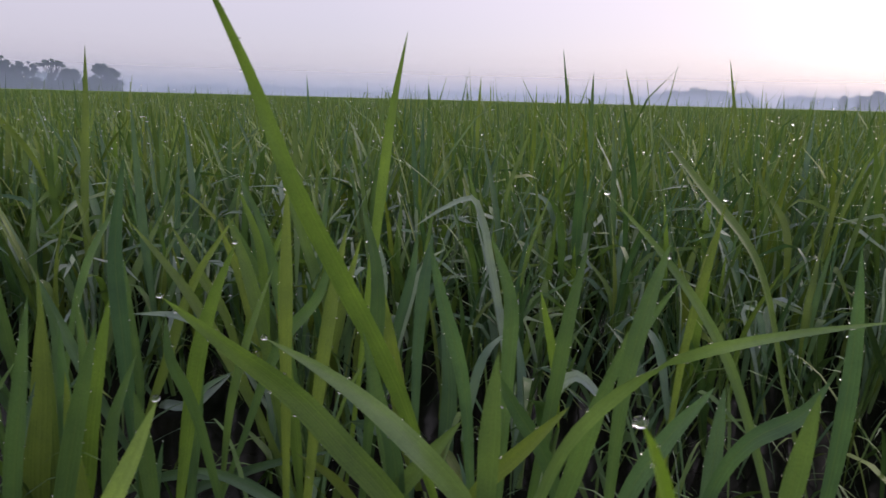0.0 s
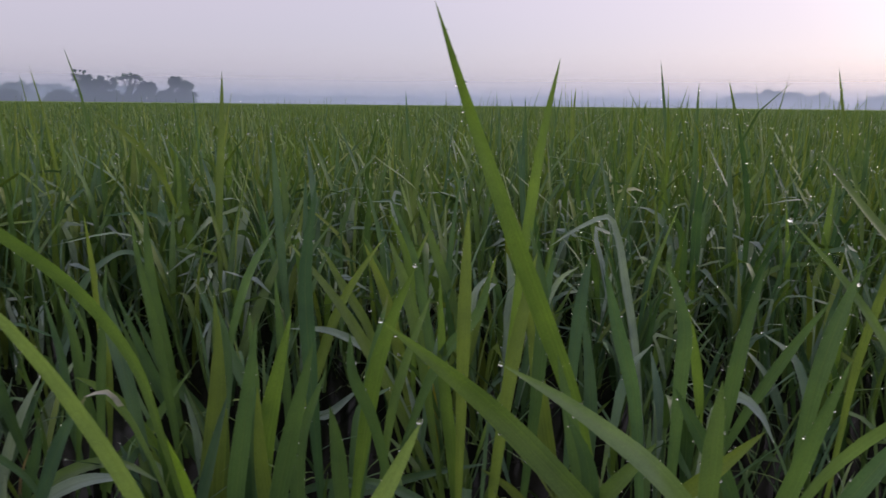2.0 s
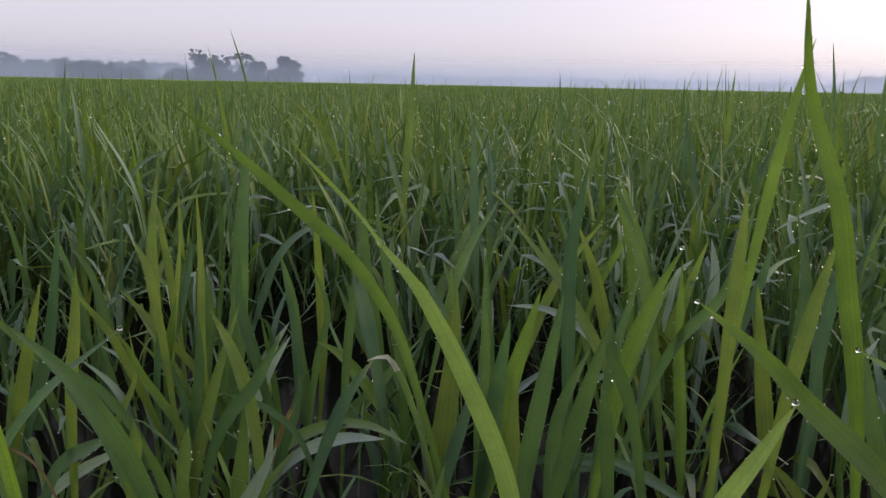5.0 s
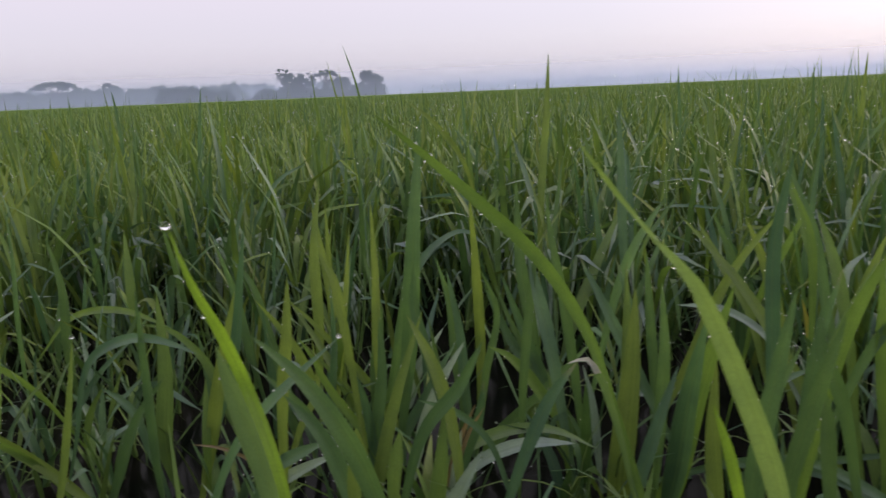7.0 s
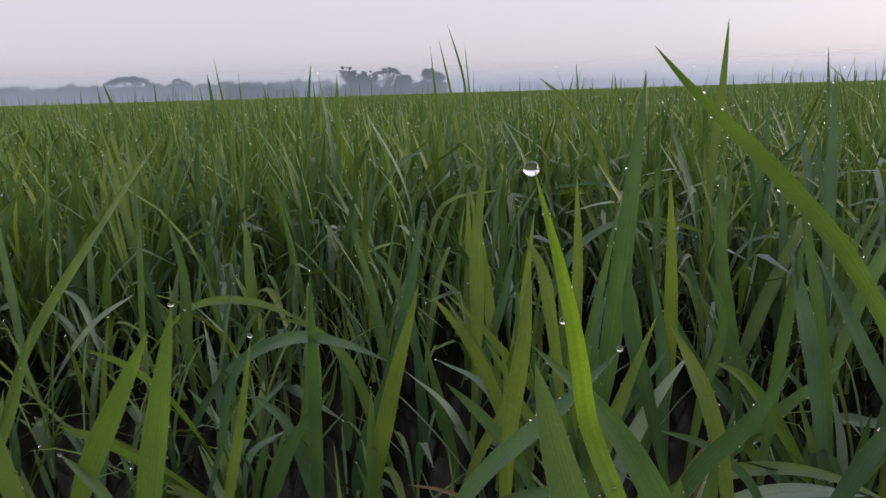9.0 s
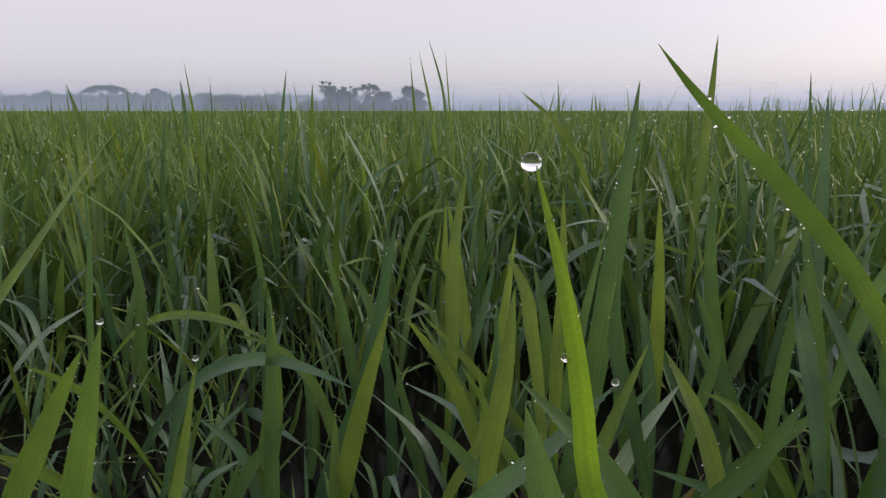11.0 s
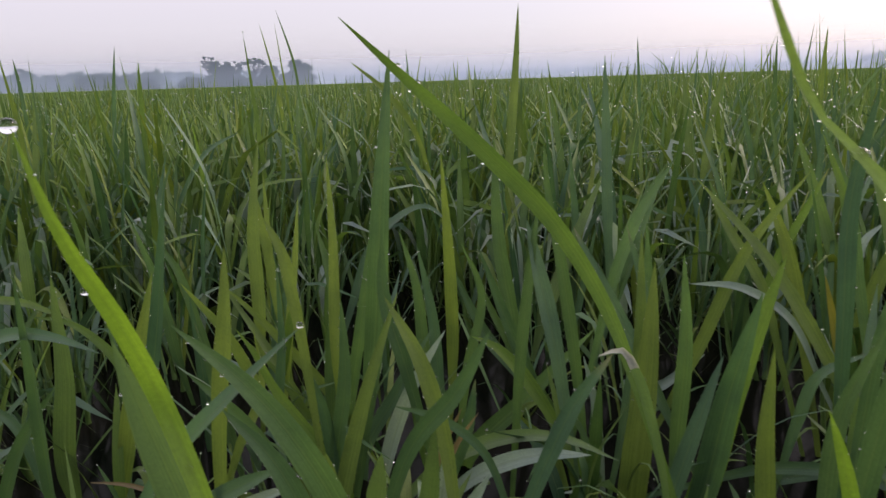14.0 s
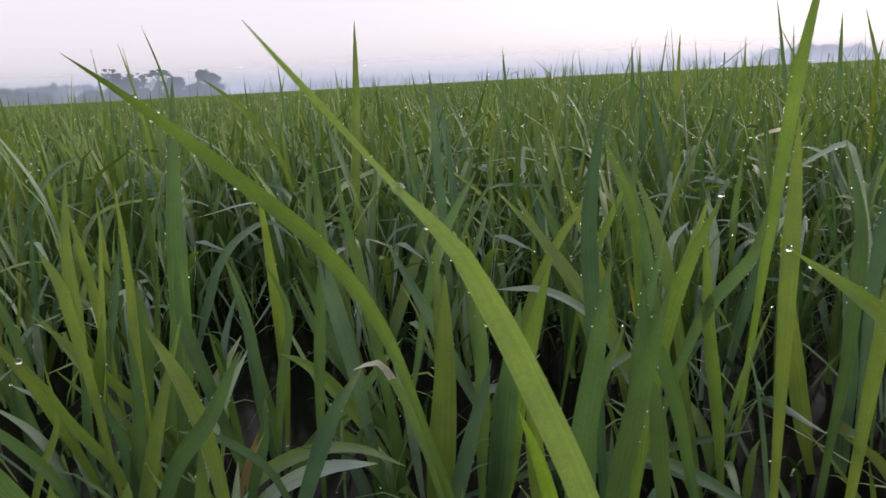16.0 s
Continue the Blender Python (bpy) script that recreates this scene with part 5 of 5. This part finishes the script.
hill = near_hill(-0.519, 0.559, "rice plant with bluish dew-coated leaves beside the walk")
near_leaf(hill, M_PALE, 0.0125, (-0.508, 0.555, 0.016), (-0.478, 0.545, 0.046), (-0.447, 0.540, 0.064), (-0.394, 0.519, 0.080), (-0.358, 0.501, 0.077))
hill = near_hill(-0.479, 0.483, "rice plant with one dew-coated leaf, coloured pale for its sky sheen")
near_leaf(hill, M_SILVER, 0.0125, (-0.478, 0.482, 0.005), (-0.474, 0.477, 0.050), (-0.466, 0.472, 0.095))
hill = near_hill(-0.374, 0.620, "rice plant with one dew-coated leaf, coloured pale for its sky sheen")
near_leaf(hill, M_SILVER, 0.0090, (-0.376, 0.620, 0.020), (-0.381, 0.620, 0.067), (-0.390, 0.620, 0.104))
hill = near_hill(-0.552, 0.566, "rice plant with one dew-coated leaf, coloured pale for its sky sheen")
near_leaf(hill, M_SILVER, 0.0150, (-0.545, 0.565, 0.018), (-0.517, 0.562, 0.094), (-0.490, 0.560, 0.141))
hill = near_hill(-0.549, 0.720)
near_leaf(hill, M_NEAR, 0.0155, (-0.549, 0.720, -0.067), (-0.555, 0.717, 0.064), (-0.560, 0.713, 0.134), (-0.574, 0.710, 0.187))
hill = near_hill(-0.401, 0.700)
near_leaf(hill, M_DEEP, 0.0113, (-0.406, 0.700, -0.013), (-0.451, 0.700, 0.058), (-0.483, 0.700, 0.116), (-0.501, 0.700, 0.161))
hill = near_hill(-0.588, 0.600)
near_leaf(hill, M_NEAR, 0.0110, (-0.588, 0.600, -0.030), (-0.627, 0.597, 0.039), (-0.653, 0.593, 0.082), (-0.681, 0.590, 0.112))
hill = near_hill(-0.584, 0.622)
near_leaf(hill, M_NEAR, 0.0110, (-0.608, 0.620, 0.043), (-0.655, 0.617, 0.098), (-0.683, 0.613, 0.129), (-0.713, 0.610, 0.156))
hill = near_hill(-0.555, 0.502)
near_leaf(hill, M_BRIGHT, 0.0090, (-0.572, 0.500, 0.065), (-0.605, 0.497, 0.112), (-0.616, 0.493, 0.139), (-0.628, 0.490, 0.158))
hill = near_hill(-0.504, 0.532, "rice plant with a dry brown leaf near the water")
near_leaf(hill, M_BROWN, 0.0060, (-0.498, 0.530, 0.024), (-0.485, 0.525, 0.062), (-0.469, 0.520, 0.096))
hill = near_hill(-0.477, 0.423)
near_leaf(hill, M_NEAR, 0.0140, (-0.472, 0.420, 0.046), (-0.463, 0.415, 0.098), (-0.458, 0.410, 0.139), drop=True)
hill = near_hill(-0.474, 0.403, "rice plant with one dew-coated leaf, coloured pale for its sky sheen")
near_leaf(hill, M_SILVER, 0.0140, (-0.463, 0.400, 0.045), (-0.440, 0.395, 0.088), (-0.422, 0.390, 0.122))
hill = near_hill(-0.481, 0.362)
near_leaf(hill, M_NEAR, 0.0120, (-0.486, 0.360, 0.080), (-0.496, 0.355, 0.116), (-0.505, 0.350, 0.141))
hill = near_hill(-0.609, 0.372, "rice plant with one dew-coated leaf, coloured pale for its sky sheen")
near_leaf(hill, M_SILVER, 0.0105, (-0.590, 0.370, 0.075), (-0.553, 0.365, 0.102), (-0.519, 0.360, 0.122))
hill = near_hill(-0.409, 0.642)
near_leaf(hill, M_NEAR, 0.0110, (-0.418, 0.640, 0.008), (-0.446, 0.635, 0.039), (-0.419, 0.630, 0.063))
hill = near_hill(-0.430, 0.702)
near_leaf(hill, M_DEEP, 0.0130, (-0.441, 0.700, 0.040), (-0.466, 0.695, 0.105), (-0.491, 0.690, 0.176))
hill = near_hill(-0.357, 0.622)
near_leaf(hill, M_BLUE, 0.0120, (-0.353, 0.620, 0.068), (-0.344, 0.615, 0.160), (-0.358, 0.610, 0.215))
hill = near_hill(-0.389, 0.600)
near_leaf(hill, M_DEEP, 0.0104, (-0.395, 0.600, 0.108), (-0.406, 0.600, 0.184), (-0.418, 0.600, 0.251), (-0.420, 0.600, 0.282))
hill = near_hill(-0.470, 0.502, "rice plant with one dew-coated leaf, coloured pale for its sky sheen")
near_leaf(hill, M_SILVER, 0.0130, (-0.451, 0.500, 0.058), (-0.412, 0.495, 0.078), (-0.375, 0.490, 0.085))
hill = near_hill(-0.197, 0.522)
near_leaf(hill, M_BRIGHT, 0.0135, (-0.192, 0.520, 0.130), (-0.182, 0.517, 0.181), (-0.167, 0.513, 0.225), (-0.152, 0.510, 0.258), drop=True)
hill = near_hill(-0.127, 0.600)
near_leaf(hill, M_BRIGHT, 0.0115, (-0.132, 0.600, 0.066), (-0.140, 0.600, 0.143), (-0.144, 0.600, 0.231))
hill = near_hill(-0.088, 0.860, "rice plant with one dew-coated leaf, coloured pale for its sky sheen")
near_leaf(hill, M_SILVER, 0.0150, (-0.087, 0.860, 0.114), (-0.085, 0.860, 0.160), (-0.092, 0.860, 0.202))
hill = near_hill(-0.137, 0.860, "rice plant with one dew-coated leaf, coloured pale for its sky sheen")
near_leaf(hill, M_SILVER, 0.0120, (-0.133, 0.860, 0.120), (-0.125, 0.860, 0.157), (-0.109, 0.860, 0.175))
hill = near_hill(-0.317, 0.600)
near_leaf(hill, M_NEAR, 0.0135, (-0.315, 0.600, 0.053), (-0.312, 0.600, 0.135), (-0.316, 0.600, 0.197))
hill = near_hill(-0.264, 0.502)
near_leaf(hill, M_NEAR, 0.0135, (-0.265, 0.500, 0.042), (-0.270, 0.495, 0.106), (-0.269, 0.490, 0.166))
hill = near_hill(-0.181, 0.700)
near_leaf(hill, M_BRIGHT, 0.0090, (-0.183, 0.700, 0.181), (-0.186, 0.700, 0.215), (-0.207, 0.700, 0.276))
hill = near_hill(-0.227, 0.800)
near_leaf(hill, M_BRIGHT, 0.0090, (-0.218, 0.800, 0.147), (-0.200, 0.800, 0.187), (-0.178, 0.800, 0.237))
hill = near_hill(-0.230, 0.750)
near_leaf(hill, M_NEAR, 0.0110, (-0.242, 0.750, 0.142), (-0.266, 0.750, 0.181), (-0.290, 0.750, 0.225))
hill = near_hill(-0.155, 0.600)
near_leaf(hill, M_NEAR, 0.0110, (-0.140, 0.600, 0.160), (-0.109, 0.600, 0.202), (-0.100, 0.600, 0.239))
hill = near_hill(-0.758, 0.640)
near_leaf(hill, M_DEEP, 0.0120, (-0.758, 0.640, -0.017), (-0.759, 0.640, 0.055), (-0.765, 0.640, 0.135))
hill = near_hill(-0.705, 0.600)
near_leaf(hill, M_DEEP, 0.0120, (-0.707, 0.600, 0.000), (-0.721, 0.600, 0.064), (-0.735, 0.600, 0.121))
hill = near_hill(-0.991, 0.549)
near_leaf(hill, M_BLUE, 0.0105, (-0.982, 0.550, 0.001), (-0.936, 0.555, 0.066), (-0.881, 0.560, 0.115))
hill = near_hill(-0.768, 0.582)
near_leaf(hill, M_NEAR, 0.0120, (-0.778, 0.580, 0.024), (-0.809, 0.573, 0.100), (-0.838, 0.567, 0.124), (-0.875, 0.560, 0.131))
hill = near_hill(-0.840, 0.620)
near_leaf(hill, M_NEAR, 0.0115, (-0.840, 0.620, -0.053), (-0.834, 0.620, 0.022), (-0.845, 0.620, 0.111))
hill = near_hill(-1.058, 0.500)
near_leaf(hill, M_NEAR, 0.0105, (-1.057, 0.500, -0.020), (-1.043, 0.500, 0.066), (-1.027, 0.500, 0.134), drop=True)
hill = near_hill(-1.233, 0.600, "rice plant with one dew-coated leaf, coloured pale for its sky sheen")
near_leaf(hill, M_SILVER, 0.0110, (-1.208, 0.600, 0.048), (-1.160, 0.600, 0.089), (-1.098, 0.600, 0.125))
hill = near_hill(-1.109, 0.700)
near_leaf(hill, M_NEAR, 0.0120, (-1.130, 0.700, 0.030), (-1.172, 0.700, 0.080), (-1.201, 0.700, 0.129))
